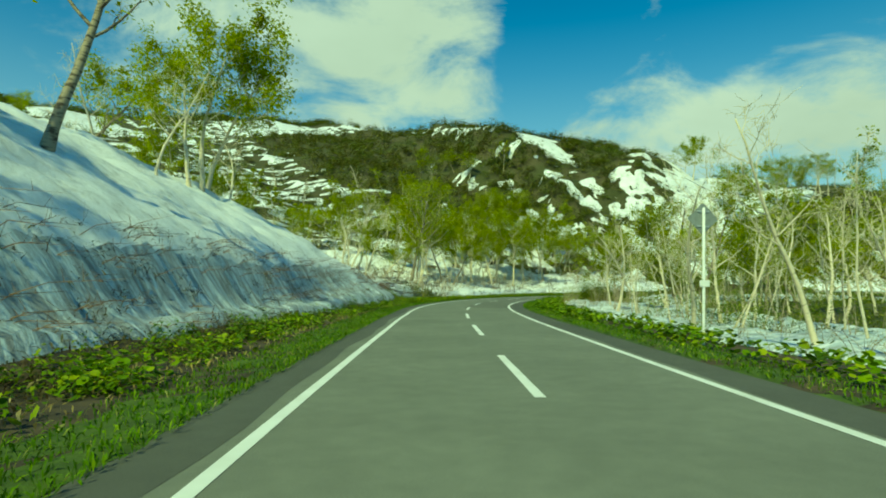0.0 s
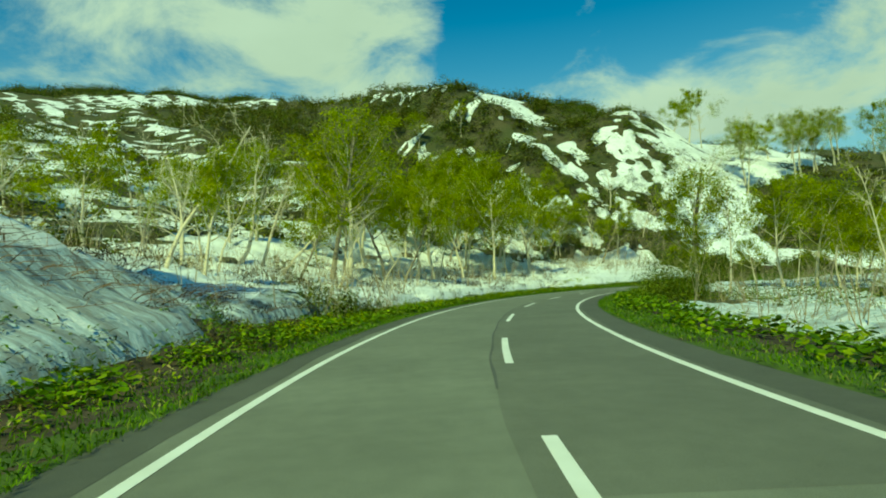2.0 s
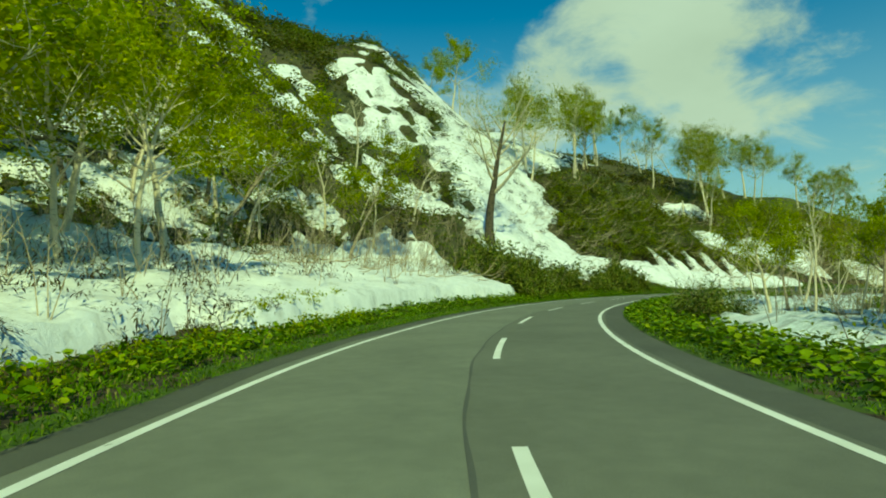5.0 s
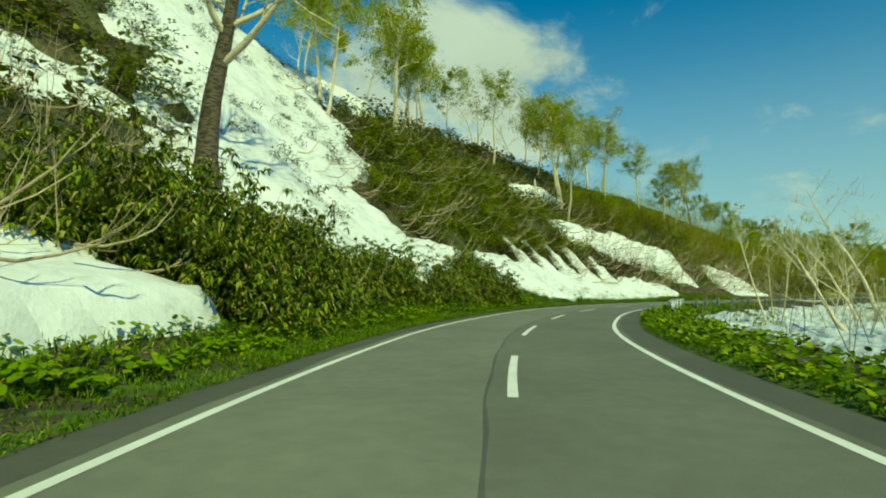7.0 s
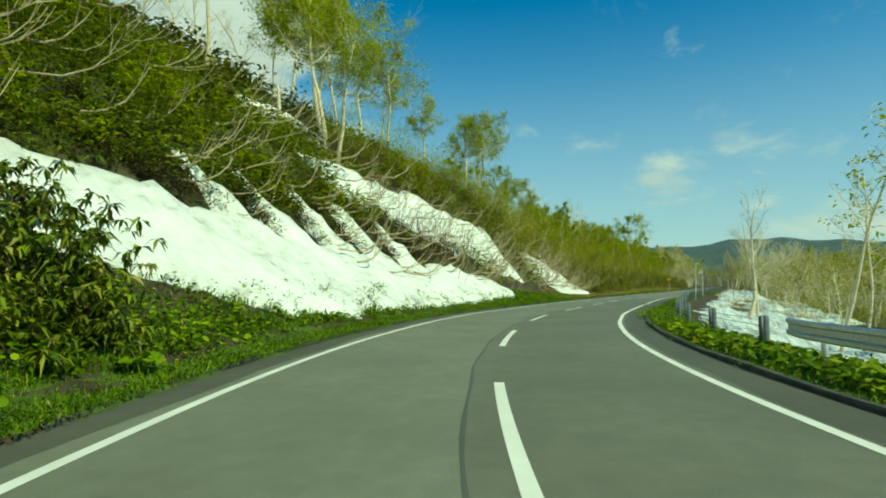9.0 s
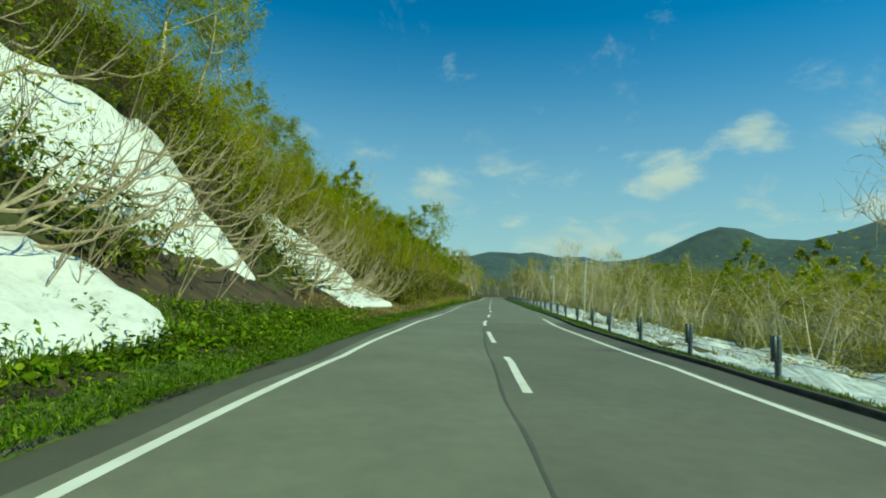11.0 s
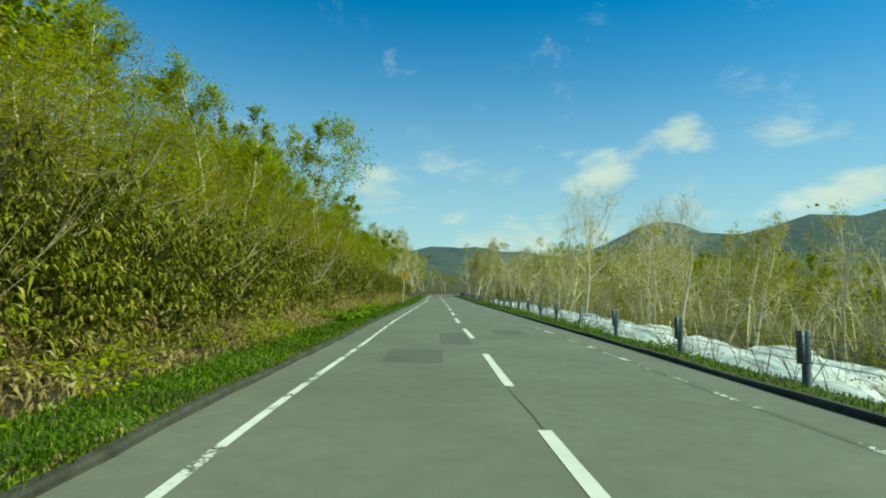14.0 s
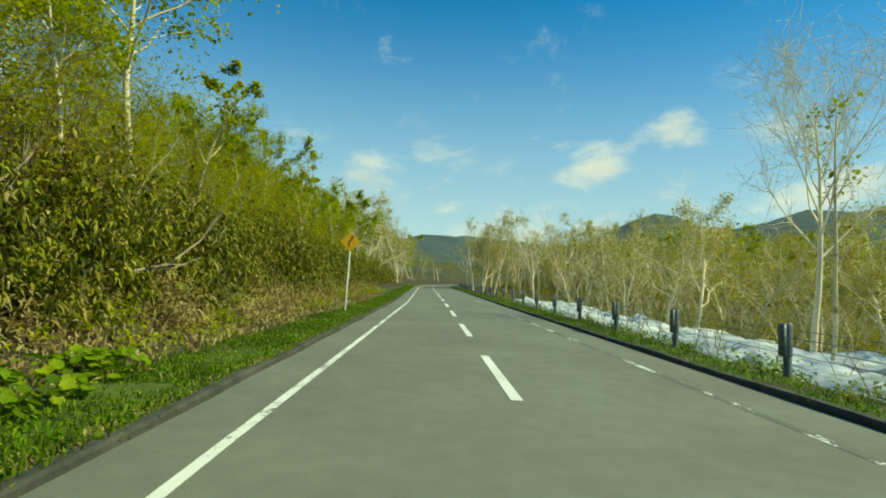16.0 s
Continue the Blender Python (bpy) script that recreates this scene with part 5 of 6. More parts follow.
def bent_branches(name, seed, n, s_range, d_range, length, radius, mat, label):
    """Branches pressed flat by snow: they run downhill along the slope, then sweep up at the tips."""
    rng = np.random.RandomState(seed)
    s, d, x, y, z = scatter(rng, n, s_range, d_range)
    nx, ny = np.interp(s, LINE_S, LINE_N[:, 0]), np.interp(s, LINE_S, LINE_N[:, 1])
    pile = Pile()
    for i in range(len(x)):
        L = length * rng.uniform(0.45, 1.25)
        a = rng.uniform(0.25, 0.95)
        flat = np.array([nx[i] * a - ny[i] * 0.8, ny[i] * a + nx[i] * 0.8, -0.25 * a])
        p = np.array([x[i], y[i], z[i] + rng.uniform(0.1, 0.5)])
        pts = [p]
        for k, rise in enumerate((0.1, 0.3, 0.6, 0.9, 1.1)):
            p = p + L * 0.2 * (flat * (1 - 0.12 * k) + np.array([0, 0, rise]) + rng.normal(0, 0.10, 3))
            pts.append(p)
        r = radius * rng.uniform(0.6, 1.3)
        pile.tube(pts, [r, r * 0.9, r * 0.75, r * 0.55, r * 0.38, r * 0.15], 5)
        for _ in range(3):
            k = rng.randint(2, 5)
            q = pts[k]
            w = pts[k] - pts[k - 1] + rng.normal(0, 0.35, 3) * L * 0.2 + np.array([0, 0, 0.1 * L])
            pile.tube([q, q + w * 0.7, q + w * 1.3 + np.array([0, 0, 0.05 * L])], [r * 0.4, r * 0.28, r * 0.1], 3)
    return tagged(new(name, pile.mesh(name, mat)), label, "branches", kind="stuff")


# undergrowth
clump_stuff("bamboo_grass", 253, 24, (137, 147.5), (-12.0, -7.6), None, 1.6, 3.2, 1500, 0.26, 0.085, -0.25, 0.45, LEAF_SASA, "tall dark green thicket below the old birch", "undergrowth", fan=9)
bent_branches("bent_branches", 273, 95, (226, 242), (-12.5, -7.8), 3.0, 0.045, TWIG, "grey-tan branches lying over the snow patch")
bent_branches("bent_branches", 240, 140, (186, 228), (-14.5, -8.2), 3.2, 0.048, TWIG, "grey-tan branches pressed over the melting snow, tips sweeping up")
bent_branches("bent_branches", 279, 60, (166, 204), (-26, -14), 4.6, 0.055, TWIG, "long pale branches sprawling over the slope's brush")
bent_branches("bent_branches", 241, 70, (160, 186), (-20, -10), 3.2, 0.04, TWIG, "grey-tan branches pressed flat in the slope's brush")
bent_branches("bent_branches", 242, 90, (118, 150), (-20, -7.5), 2.6, 0.035, TWIG, "grey-tan branches bent down over the thicket")
bent_branches("bent_branches", 243, 80, (232, 310), (-15, -8), 3.2, 0.04, TWIG, "pale crooked branches among the dwarf bamboo")
stems_stuff("brown_thicket", 244, 1000, (198, 246), (-22, -9.5), 0.3, 3.0, 0.014, (0.15, -0.1, 0), BROWN_TWIG, "red-brown thicket of fine leafless stems", "thicket", 0.5)
clump_stuff("brown_thicket", 245, 200, (200, 236), (-20, -9.5), 0.2, 1.3, 2.3, 150, 0.30, 0.02, 0.9, 0.0, LEAF_BROWN, "red-brown thicket of fine leafless stems", "thicket")
clump_stuff("slope_bushes", 246, 330, (166, 196), (-24, -11.8), -0.3, 1.2, 1.5, 300, 0.2, 0.09, 0.0, 0.25, LEAF_GREEN, "rich green bushes on the steep slope", "bushes", fan=5)
clump_stuff("slope_bushes", 280, 150, (167, 200), (-25, -12.2), -0.3, 1.3, 1.7, 300, 0.18, 0.11, 0.1, 0.2, LEAF_SPRING, "fresh yellow-green bushes on the steep slope", "bushes", fan=4)
clump_stuff("slope_bushes", 281, 200, (162, 206), (-34, -14), -0.3, 1.2, 1.3, 150, 0.30, 0.035, 0.7, 0.0, LEAF_BROWN, "red-brown leafless brush on the steep slope", "brush")
stems_stuff("bare_stems", 282, 230, (118, 147), (-27, -9.5), None, 3.2, 0.022, (0.1, 0, 0), TWIG, "slender bare saplings standing in the snow", "stems", 0.45)
clump_stuff("brown_brush", 283, 90, (62, 136), (-22, -9.5), None, 1.3, 1.2, 170, 0.30, 0.05, 0.6, 0.1, LEAF_BROWN, "dark brown brush melting out of the snow field", "brush")
stems_stuff("bare_stems", 284, 240, (62, 118), (-26, -8.2), None, 2.4, 0.024, (0, 0, 0), TWIG, "crooked bare saplings standing in the snow", "stems", 0.9)
stems_stuff("bare_stems", 285, 260, (262, 345), (5.9, 12.5), None, 1.5, 0.014, (0, 0, 0), TWIG, "thin twigs standing before the valley snow", "stems", 0.8)
clump_stuff("verge_weeds", 286, 150, (268, 345), (5.6, 7.2), None, 0.4, 0.4, 70, 0.18, 0.06, 0.4, 0.3, LEAF_BUTTERBUR, "green weeds behind the cable fence", "weeds")
stems_stuff("far_stems", 287, 200, (225, 360), (17, 46), None, 6.0, 0.05, (0, 0, 0), BIRCH_CREAM, "cream-coloured birch stems in the valley woods", "woods", 0.8)
clump_stuff("rib_brush", 291, 620, (174, 207), (-14.4, -10.2), -0.15, 0.5, 0.7, 90, 0.22, 0.06, 0.3, 0.2, LEAF_BROWN, "brown brush on the ribs between the snow fingers", "brush")
clump_stuff("rib_brush", 292, 320, (174, 207), (-14.4, -11.4), -0.25, 0.55, 0.8, 90, 0.2, 0.07, 0.1, 0.25, LEAF_GREEN, "green bushes on the ribs between the snow fingers", "brush", fan=3)
clump_stuff("bamboo_grass", 293, 150, (207, 232), (-14.4, -8.5), -0.2, 1.2, 1.4, 150, 0.28, 0.085, 0.0, 0.3, LEAF_GREEN, "dwarf bamboo beside the melting snow", "undergrowth", fan=6)
clump_stuff("slope_bushes", 247, 260, (112, 160), (-32, -11), 0.2, 1.3, 1.9, 260, 0.22, 0.10, 0.1, 0.25, LEAF_GREEN, "olive green bushes between snow patches", "bushes", fan=5)
clump_stuff("slope_bushes", 248, 210, (140, 176), (-36, -12.5), None, 0.8, 0.9, 160, 0.2, 0.08, 0.1, 0.2, LEAF_BROWN, "brown brush melting out of the snow gully", "brush")
clump_stuff("valley_shrubs", 249, 640, (185, 430), (14, 46), None, 1.5, 2.2, 140, 0.2, 0.10, 0.3, 0.2, LEAF_WOODS, "yellow-green shrubs among the valley birches", "shrubs")
clump_stuff("valley_shrubs", 294, 460, (288, 430), (15, 50), None, 1.7, 4.6, 200, 0.17, 0.09, 0.2, 0.2, LEAF_GOLD, "yellow-green and tan young trees in the valley woods", "shrubs")
clump_stuff("verge_weeds", 250, 260, (-6, 62), (-8.6, -5.8), None, 0.5, 0.45, 90, 0.16, 0.07, 0.2, 0.3, LEAF_BUTTERBUR, "rank green weeds at the foot of the snow bank", "weeds")
clump_stuff("verge_weeds", 288, 240, (52, 112), (-7.6, -6.0), None, 0.35, 0.45, 70, 0.15, 0.07, 0.9, 0.25, LEAF_SPRING, "bright yellow-green spring weeds below the snow field", "weeds")
clump_stuff("verge_weeds", 251, 420, (-6, 110), (-8.8, -6.4), None, 0.55, 0.35, 90, 0.26, 0.03, 0.3, 0.2, LEAF_BROWN, "brown dead weeds at the foot of the snow bank", "weeds")
clump_stuff("verge_weeds", 275, 210, (150, 200), (4.5, 6.6), None, 0.45, 0.42, 90, 0.17, 0.06, 0.4, 0.3, LEAF_BUTTERBUR, "rank green weeds around the guardrail posts", "weeds")
clump_stuff("valley_scrub", 276, 160, (222, 300), (8.0, 18), None, 0.9, 0.6, 70, 0.26, 0.06, 0.4, 0.2, STRAW, "tan dead grass melting out of the valley snow", "scrub")
clump_stuff("roadside_bush", 277, 22, (58.5, 66), (-9.6, -6.8), None, 0.8, 1.2, 260, 0.18, 0.07, 0.2, 0.3, LEAF_SASA, "dark tangled bush at the snow's edge", "bush", fan=4)
stems_stuff("bare_stems", 278, 40, (58, 68), (-10.5, -6.8), None, 1.7, 0.016, (0, 0, 0), TWIG, "thin bare stems at the snow's edge", "stems", 0.8)
clump_stuff("verge_weeds", 252, 260, (140, 226), (-7.4, -5.4), None, 0.5, 0.38, 80, 0.20, 0.06, 0.4, 0.3, LEAF_BUTTERBUR, "rank green weeds between the road and the bank", "weeds")
clump_stuff("bamboo_grass", 213, 36, (165, 171.5), (-9.0, -5.7), None, 0.9, 1.5, 330, 0.26, 0.055, -0.1, 0.35, LEAF_SASA, "dark green dwarf bamboo hanging over the snow", "undergrowth", fan=9)
clump_stuff("roadside_bush", 214, 60, (74, 92), (6.2, 10.0), None, 1.1, 2.4, 420, 0.15, 0.07, 0.4, 0.15, LEAF_GREEN, "dense brown and green bush beside the road", "bush")
clump_stuff("roadside_bush", 215, 26, (113, 122), (6.6, 8.6), None, 0.8, 1.5, 420, 0.22, 0.06, 0.2, 0.3, LEAF_SASA, "dark green bush beside the road", "bush")
clump_stuff("roadside_bush", 216, 26, (17, 30), (8.4, 13), None, 0.9, 2.4, 260, 0.14, 0.06, 0.5, 0.15, LEAF_GREEN, "tangled brown and green bush beside the road", "bush")
clump_stuff("far_woods", 217, 2300, (150, 480), (24, 230), None, 2.3, 5.5, 55, 0.55, 0.36, 0.1, 0.2, LEAF_WOODS, "woods coming into leaf across the valley", "woods", 1.5, -2.6)
stems_stuff("far_stems", 218, 700, (170, 480), (34, 160), None, 7.0, 0.07, (0, 0, 0), BIRCH_CREAM, "pale birch stems in the woods across the valley", "woods", 0.7)
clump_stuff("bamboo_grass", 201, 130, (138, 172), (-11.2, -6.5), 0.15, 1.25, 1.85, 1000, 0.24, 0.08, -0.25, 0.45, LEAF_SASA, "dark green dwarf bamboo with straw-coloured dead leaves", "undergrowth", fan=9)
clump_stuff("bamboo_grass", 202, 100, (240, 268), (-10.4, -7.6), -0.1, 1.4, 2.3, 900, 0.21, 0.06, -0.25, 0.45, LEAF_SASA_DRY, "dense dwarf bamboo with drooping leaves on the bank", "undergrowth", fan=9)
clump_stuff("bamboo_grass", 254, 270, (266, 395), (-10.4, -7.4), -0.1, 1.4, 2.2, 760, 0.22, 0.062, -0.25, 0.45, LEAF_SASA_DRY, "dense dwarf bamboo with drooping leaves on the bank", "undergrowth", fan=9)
clump_stuff("verge_weeds", 295, 330, (250, 345), (-7.9, -5.3), None, 0.5, 0.45, 90, 0.17, 0.06, 0.3, 0.3, LEAF_SPRING, "yellow-green spring weeds in the dead bamboo-grass", "weeds")
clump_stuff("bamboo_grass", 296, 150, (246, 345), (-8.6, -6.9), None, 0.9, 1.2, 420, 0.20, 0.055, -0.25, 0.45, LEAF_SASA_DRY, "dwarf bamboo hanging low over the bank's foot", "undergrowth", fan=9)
clump_stuff("dead_bamboo", 255, 330, (250, 345), (-8.8, -5.9), None, 0.7, 0.7, 150, 0.26, 0.045, -0.1, 0.35, STRAW, "tan dead bamboo-grass and litter at the bank's foot", "litter")
stems_stuff("brown_thicket", 256, 480, (250, 345), (-19, -9.5), None, 4.6, 0.016, (0.1, -0.1, 0), BROWN_TWIG, "brown fine stems above the dwarf bamboo", "thicket", 0.35)
stems_stuff("far_stems", 257, 170, (350, 440), (16, 50), None, 7.0, 0.085, (0, 0, 0), BIRCH_CREAM, "pale birch stems where the road bends away", "woods", 0.9)
stems_stuff("far_stems", 258, 160, (372, 460), (-34, -7), None, 7.0, 0.085, (0, 0, 0), BIRCH_CREAM, "pale birch stems where the road bends away", "woods", 0.9)
clump_stuff("far_woods", 259, 260, (400, 474), (-70, -8), None, 2.6, 6.0, 110, 0.5, 0.3, 0.1, 0.2, LEAF_WOODS, "woods coming into leaf where the road bends away", "woods", 1.0, -2.6)
clump_stuff("far_woods", 260, 260, (395, 474), (9, 80), None, 2.6, 6.0, 110, 0.5, 0.3, 0.1, 0.2, LEAF_WOODS, "woods coming into leaf where the road bends away", "woods", 1.0, -2.6)
clump_stuff("bamboo_grass", 203, 1050, (160, 232), (-30, -14.4), -0.3, 1.3, 1.5, 130, 0.30, 0.09, 0.0, 0.3, LEAF_GREEN, "dwarf bamboo above the melting snow", "undergrowth", fan=6)
clump_stuff("spring_shrubs", 289, 680, (222, 352), (-20, -9.6), -0.1, 1.5, 5.2, 300, 0.15, 0.075, 0.2, 0.2, LEAF_GOLD, "golden-brown shrubs budding on the bank", "shrubs")
clump_stuff("spring_shrubs", 204, 1150, (204, 430), (-26, -9.8), -0.05, 1.6, 4.8, 270, 0.17, 0.10, 0.1, 0.2, LEAF_SPRING, "yellow-green shrubs in new leaf on the bank", "shrubs")
clump_stuff("hill_scrub", 205, 3400, (-30, 222), (-200, -18), -0.05, 2.2, 1.6, 60, 0.66, 0.38, 0.2, 0.2, LEAF_HILL, "dark green and brown scrub on the hill", "scrub")
clump_stuff("hill_scrub", 270, 2300, (48, 152), (-170, -38), 0.12, 1.7, 2.4, 60, 0.6, 0.36, 0.2, 0.2, LEAF_HILL, "olive and brown scrub between the hill's snow patches", "scrub", 1.0, -0.3)
clump_stuff("hill_scrub", 290, 420, (128, 164), (-66, -20), -0.1, 1.6, 1.7, 130, 0.36, 0.2, 0.2, 0.2, LEAF_GREEN, "olive green bushes on the shoulder of the hill", "scrub")
clump_stuff("hill_scrub", 271, 1500, (48, 152), (-190, -38), 0.0, 1.5, 2.2, 60, 0.5, 0.3, 0.2, 0.2, LEAF_GREEN, "green scrub between the hill's snow patches", "scrub", 1.0, -0.3)
clump_stuff("brown_brush", 206, 620, (48, 172), (-50, -7.0), 0.3, 1.0, 1.0, 120, 0.30, 0.05, 0.7, 0.1, LEAF_BROWN, "brown leafless brush between snow patches", "brush")
clump_stuff("valley_scrub", 207, 800, (150, 480), (8.5, 70), -0.1, 1.3, 1.4, 90, 0.32, 0.13, 0.4, 0.2, LEAF_GOLD, "tan and yellow-green scrub on the valley side", "scrub")
clump_stuff("inner_scrub", 208, 500, (-20, 165), (7.0, 42), 0.0, 1.1, 1.2, 150, 0.26, 0.09, 0.4, 0.2, LEAF_GREEN, "green and brown bushes inside the bend", "bushes")
stems_stuff("bare_stems", 209, 420, (50, 142), (-34, -8), None, 2.2, 0.018, (0, 0, 0), TWIG, "thin bare stems standing in the snow", "stems")
stems_stuff("bare_stems", 210, 260, (200, 300), (-16, -7.5), None, 2.4, 0.022, (0.5, -0.35, 0), TWIG, "pale bare branches pressed downhill by snow", "stems")
stems_stuff("bare_stems", 211, 420, (0, 170), (6.8, 22), None, 2.4, 0.018, (0, 0, 0), TWIG, "thin bare stems beside the road", "stems")
stems_stuff("fallen_twigs", 219, 260, (2, 56), (-11.0, -8.6), None, 1.5, 0.016, (0.75, 0.2, -0.75), BROWN_TWIG, "brown twigs and branches lying on the snow bank", "twigs", 0.9)
clump_stuff("bank_litter", 297, 46, (227, 241), (-11.2, -7.3), None, 0.7, 0.5, 60, 0.30, 0.025, 0.2, 0.2, LEAF_BROWN, "brown plant litter melting out of the snow patch", "litter")
clump_stuff("bank_litter", 222, 260, (2, 60), (-11.2, -8.4), None, 0.8, 0.35, 60, 0.28, 0.03, 0.0, 0.2, LEAF_BROWN, "brown plant litter melting out of the snow bank", "litter")
clump_stuff("crest_scrub", 224, 700, (90, 134), (-206, -190), None, 2.4, 2.4, 70, 0.6, 0.35, 0.2, 0.2, LEAF_SASA, "dark green dwarf pine along the crest of the hill", "scrub")
clump_stuff("crest_scrub", 229, 420, (134, 172), (-116, -58), -0.1, 2.2, 2.2, 70, 0.6, 0.35, 0.2, 0.2, LEAF_SASA, "dark green dwarf pine along the crest of the hill", "scrub")
grass_strip("tall_weeds", 227, 34000, (96, 222), (-4.9, -7.0), 0.30, 0.04, GRASS, "rank green weeds between the road and the bank")
grass_strip("dead_leaves", 225, 34000, (222, 332), (-5.3, -8.0), 0.24, 0.05, STRAW, "tan dead bamboo-grass leaves on the bank's foot")
grass_strip("dry_grass", 228, 16000, (222, 332), (-4.02, -4.3), 0.12, 0.02, STRAW, "dry straw fringe hanging over the kerb")
grass_strip("dead_leaves", 226, 9000, (-6, 150), (-5.4, -8.6), 0.22, 0.04, STRAW, "tan dead leaves and stalks on the verge")
stems_stuff("reeds", 223, 260, (6, 60), (6.8, 9.5), None, 0.9, 0.008, (0, 0, 0), STRAW, "straw-coloured dead reeds beside the road", "reeds", 0.9)
stems_stuff("bare_stems", 212, 700, (180, 420), (13, 60), None, 3.0, 0.022, (0, 0, 0), BIRCH_CREAM, "thin cream stems in the valley woods", "stems", 0.7)


grass_strip("grass", 220, 110000, (-6, 390), (-4.0, -5.5), 0.17, 0.026, GRASS, "bright green roadside grass", 1.4)
grass_strip("grass", 274, 60000, (136, 206), (-4.0, -5.7), 0.15, 0.024, GRASS, "lush green grass beside the road", 1.0)
grass_strip("grass", 272, 90000, (205, 326), (-4.0, -5.45), 0.13, 0.024, GRASS, "lush green grass beside the kerb", 1.0)
grass_strip("grass", 221, 70000, (-6, 380), (4.1, 5.6), 0.17, 0.026, GRASS, "bright green roadside grass", 1.2)


def butterbur(name, seed, n, s_range, d_range, size, high, label):
    rng = np.random.RandomState(seed)
    s, d, x, y, z = scatter(rng, n, s_range, d_range, -0.05)
    keep = wave(x, y, 5.0, seed) > np.where((s < 50) & (d < 0), 0.15, -0.45)
    x, y, z = x[keep], y[keep], z[keep]
    v, f = flat_leaves(rng, np.stack([x, y, z + rng.uniform(0.05, high, len(x))], 1), size, 0.45)
    return stuff(name, v, f, LEAF_BUTTERBUR, label, "plants")


butterbur("butterbur", 230, 26000, (-6, 175), (-7.4, -5.3), 0.07, 0.38, "round-leaved butterbur crowding the verge")
butterbur("butterbur", 231, 26500, (-6, 184), (4.6, 7.4), 0.085, 0.42, "round-leaved butterbur crowding the verge")
butterbur("butterbur", 232, 3400, (175, 228), (-6.6, -5.6), 0.075, 0.25, "round-leaved butterbur crowding the verge")
butterbur("butterbur", 233, 5000, (96, 166), (4.15, 5.2), 0.075, 0.26, "round-leaved butterbur hanging over the kerb")
butterbur("butterbur", 234, 1100, (275, 293), (-5.6, -4.5), 0.075, 0.30, "large fresh butterbur leaves beside the kerb")


def leaf_mesh(seed):
    """One round, notched, slightly cupped butterbur leaf on its stalk, lying along +x."""
    rng = np.random.RandomState(seed)
    v, f = [(0.02, 0, 0.0)], []
    n = 11
    for ring, lift in ((0.5, 0.012), (1.0, 0.0)):
        for k in range(n):
            a = -math.pi + 0.42 + (2 * math.pi - 0.84) * k / (n - 1)
            r = 0.115 * ring * (1 + 0.10 * math.cos(a) + rng.normal(0, 0.035))
            v.append((0.02 + r * math.cos(a), r * math.sin(a), lift + 0.02 * ring * math.sin(2 * a) + rng.normal(0, 0.006)))
    for k in range(n - 1):
        f += [(0, 1 + k, 2 + k), (1 + k, 1 + n + k, 2 + n + k, 2 + k)]
    tv, tf = tube_points([(0.0, 0, -0.26), (-0.005, 0, -0.12), (0.02, 0, -0.004)], [0.008, 0.007, 0.005], 4)
    f += [tuple(q + len(v) for q in t) for t in tf]
    return mesh_of("leaf", np.array(v + tv.tolist()), f, LEAF_BUTTERBUR)


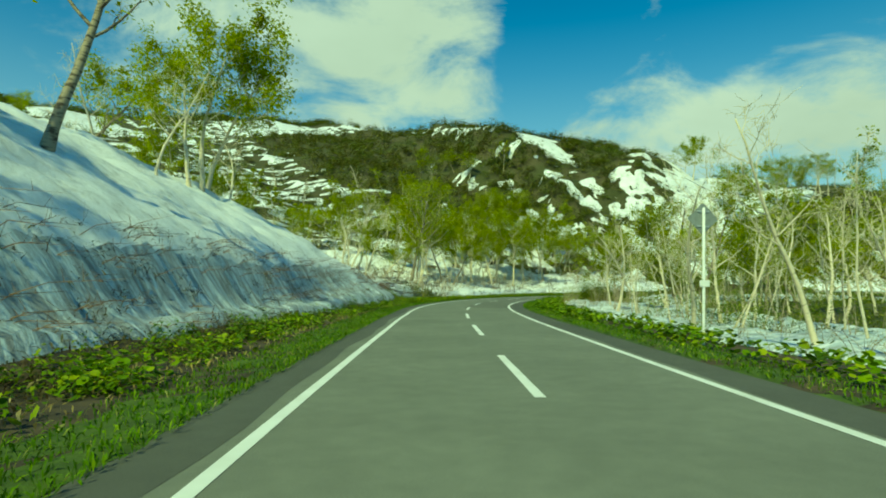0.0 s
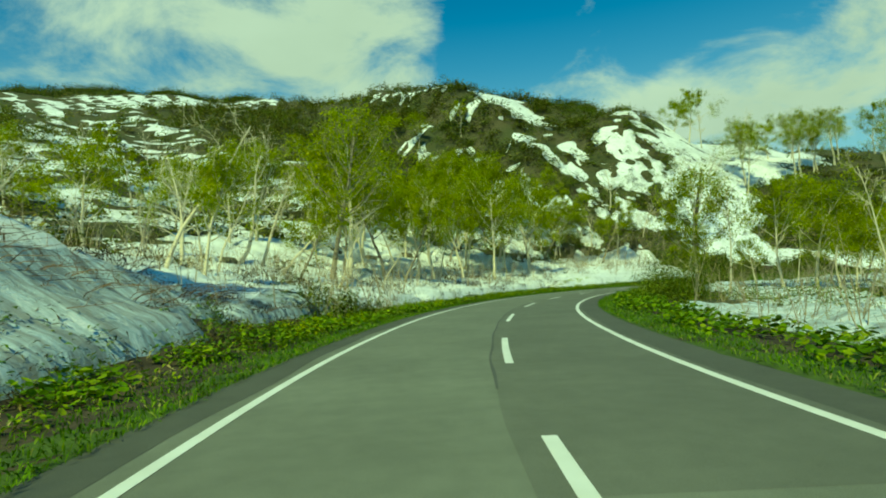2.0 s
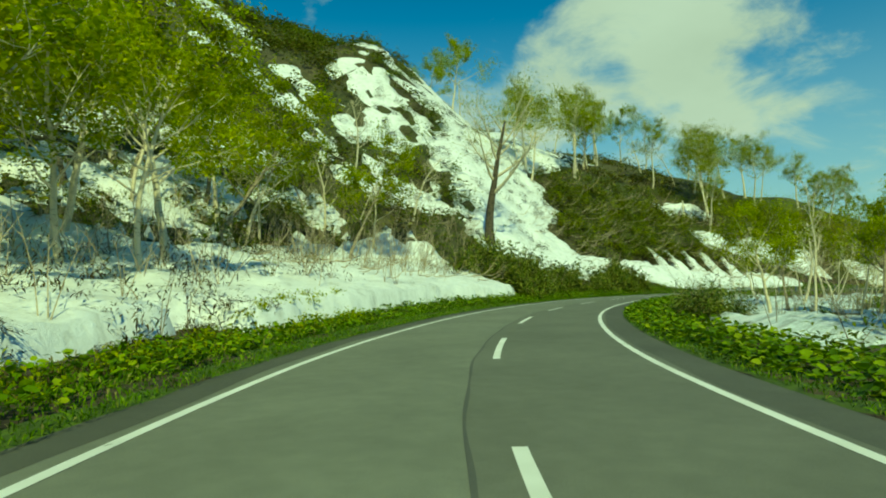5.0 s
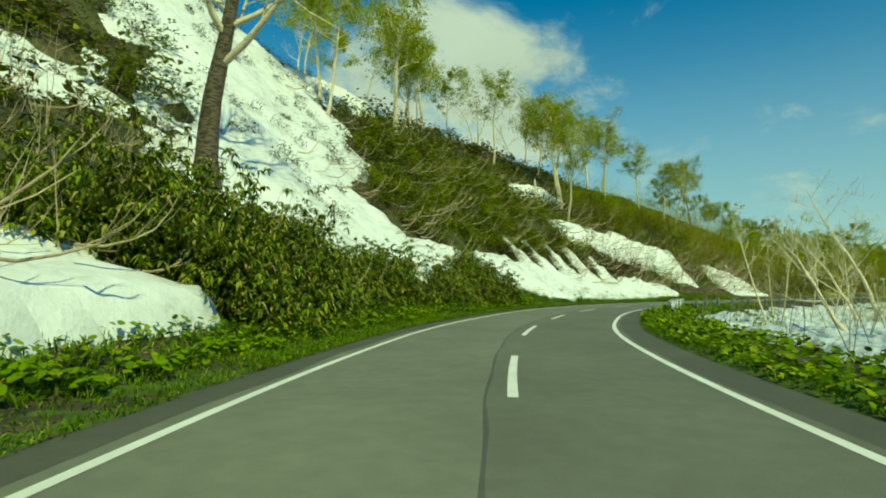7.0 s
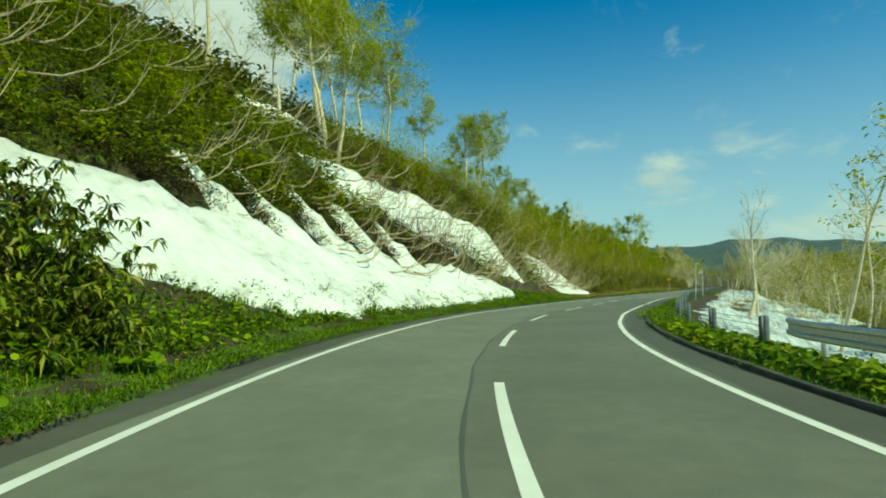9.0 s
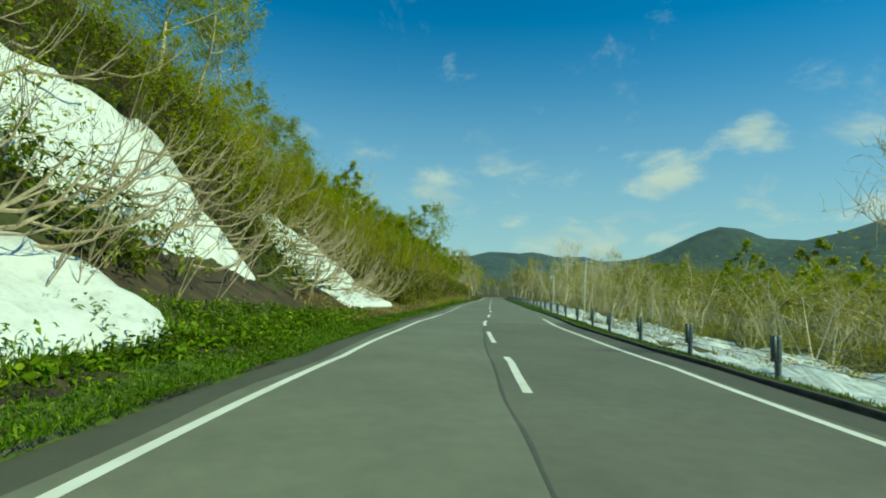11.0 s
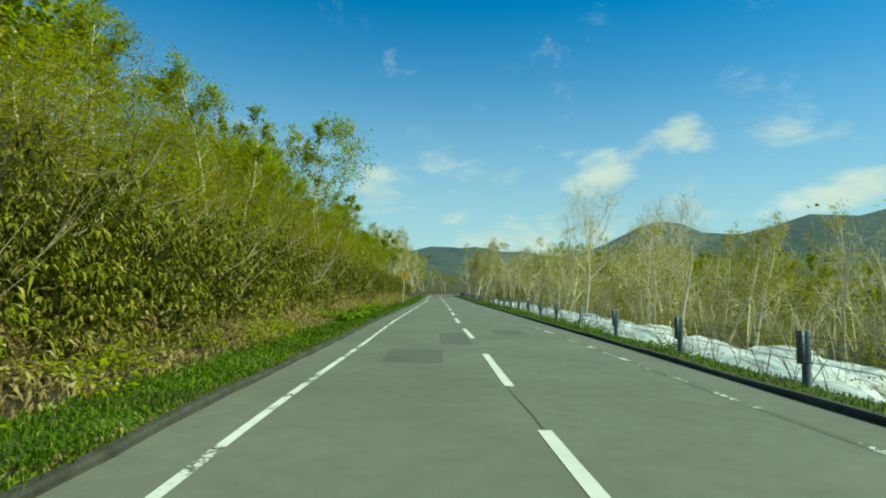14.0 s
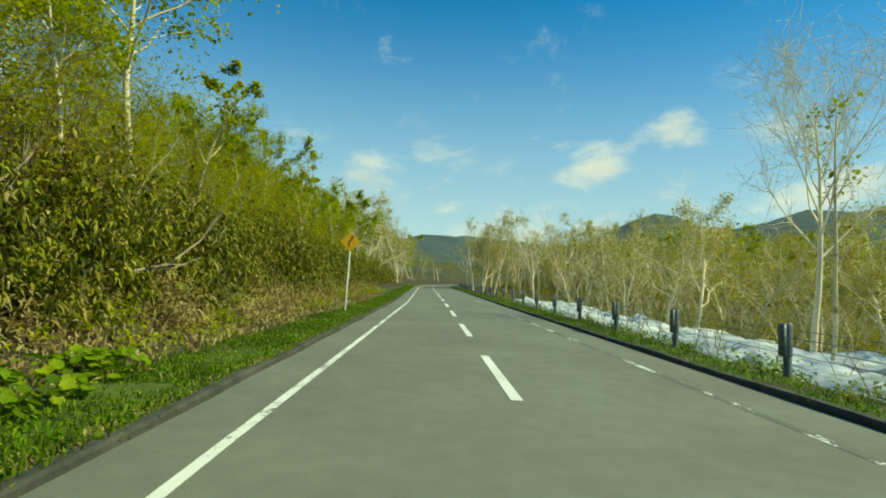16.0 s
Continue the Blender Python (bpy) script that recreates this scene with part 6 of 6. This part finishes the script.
LEAVES = [leaf_mesh(300 + k) for k in range(4)]
PLANTS = []
for k in range(3):
    rng = np.random.RandomState(310 + k)
    root = tagged(new("butterbur_plant"), "clump of large round fresh green butterbur leaves on the verge", "plant", "butterbur clumps")
    for j in range(13):
        a, r = rng.uniform(0, 6.28), 0.34 * math.sqrt(rng.uniform(0, 1))
        leaf = part("leaf", LEAVES[j % 4], root)
        size = rng.uniform(0.75, 1.35)
        leaf.matrix_basis = pose(r * math.cos(a), r * math.sin(a), 0.24 * size + 0.16 * (1 - r / 0.4) * rng.uniform(0.4, 1), rng.normal(0, 14), 14 + rng.normal(0, 10), math.degrees(a)) @ Matrix.Scale(size, 4)
    PLANTS.append(root)
rng = np.random.RandomState(320)
used = 0
for n, s_range, d_range in ((62, (118, 172), (-6.1, -5.2)), (14, (58, 92), (-6.2, -5.3)), (26, (36, 84), (4.9, 6.4)), (20, (165, 183), (4.8, 6.2)), (22, (96, 140), (4.9, 6.0)), (40, (275, 294), (-5.6, -4.45))):
    for _ in range(n):
        s, d = rng.uniform(*s_range), rng.uniform(*d_range)
        x, y, z = spot(s, d)
        m = pose(x, y, z, 0, 0, rng.uniform(0, 360)) @ Matrix.Scale(rng.uniform(0.5, 0.85), 4)
        if used < 3:
            PLANTS[used].matrix_basis = m
        else:
            copy_thing(PLANTS[used % 3], m @ Matrix.Diagonal([1 / q for q in PLANTS[used % 3].scale] + [1]))
        used += 1


def dandelions(seed, s, d):
    rng = np.random.RandomState(seed)
    x, y, z = spot(s, d)
    root = stand("dandelion_clump", s, d, "dandelion clump with yellow flower heads at the road's edge", "flowers", 0, (0, 0), "dandelions")
    p = np.stack([rng.normal(0, 0.14, 60), rng.normal(0, 0.2, 60), rng.uniform(0.0, 0.05, 60)], 1)
    v, f = blades(rng, p, 0.16, 0.035, 0.6, 0.4)
    part("leaves", mesh_of("leaves", v, f, GRASS), root)
    for k in range(7):
        q = Pile()
        a, b, h = rng.normal(0, 0.12), rng.normal(0, 0.18), rng.uniform(0.12, 0.22)
        q.tube([(a, b, 0.0), (a, b, h), (a, b, h + 0.012), (a, b, h + 0.02)], [0.004, 0.004, 0.024, 0.014], 6)
        part("flower", q.mesh("flower", FLOWER), root, "yellow flower head")


for k, (s, d) in enumerate(((163.0, 4.75), (178.0, 4.75), (181.5, 4.8), (234.0, 4.75), (243.0, 4.7), (248.0, 4.75), (293.0, 4.4), (171.0, -5.2), (246.0, -4.3))):
    dandelions(260 + k, s, d)
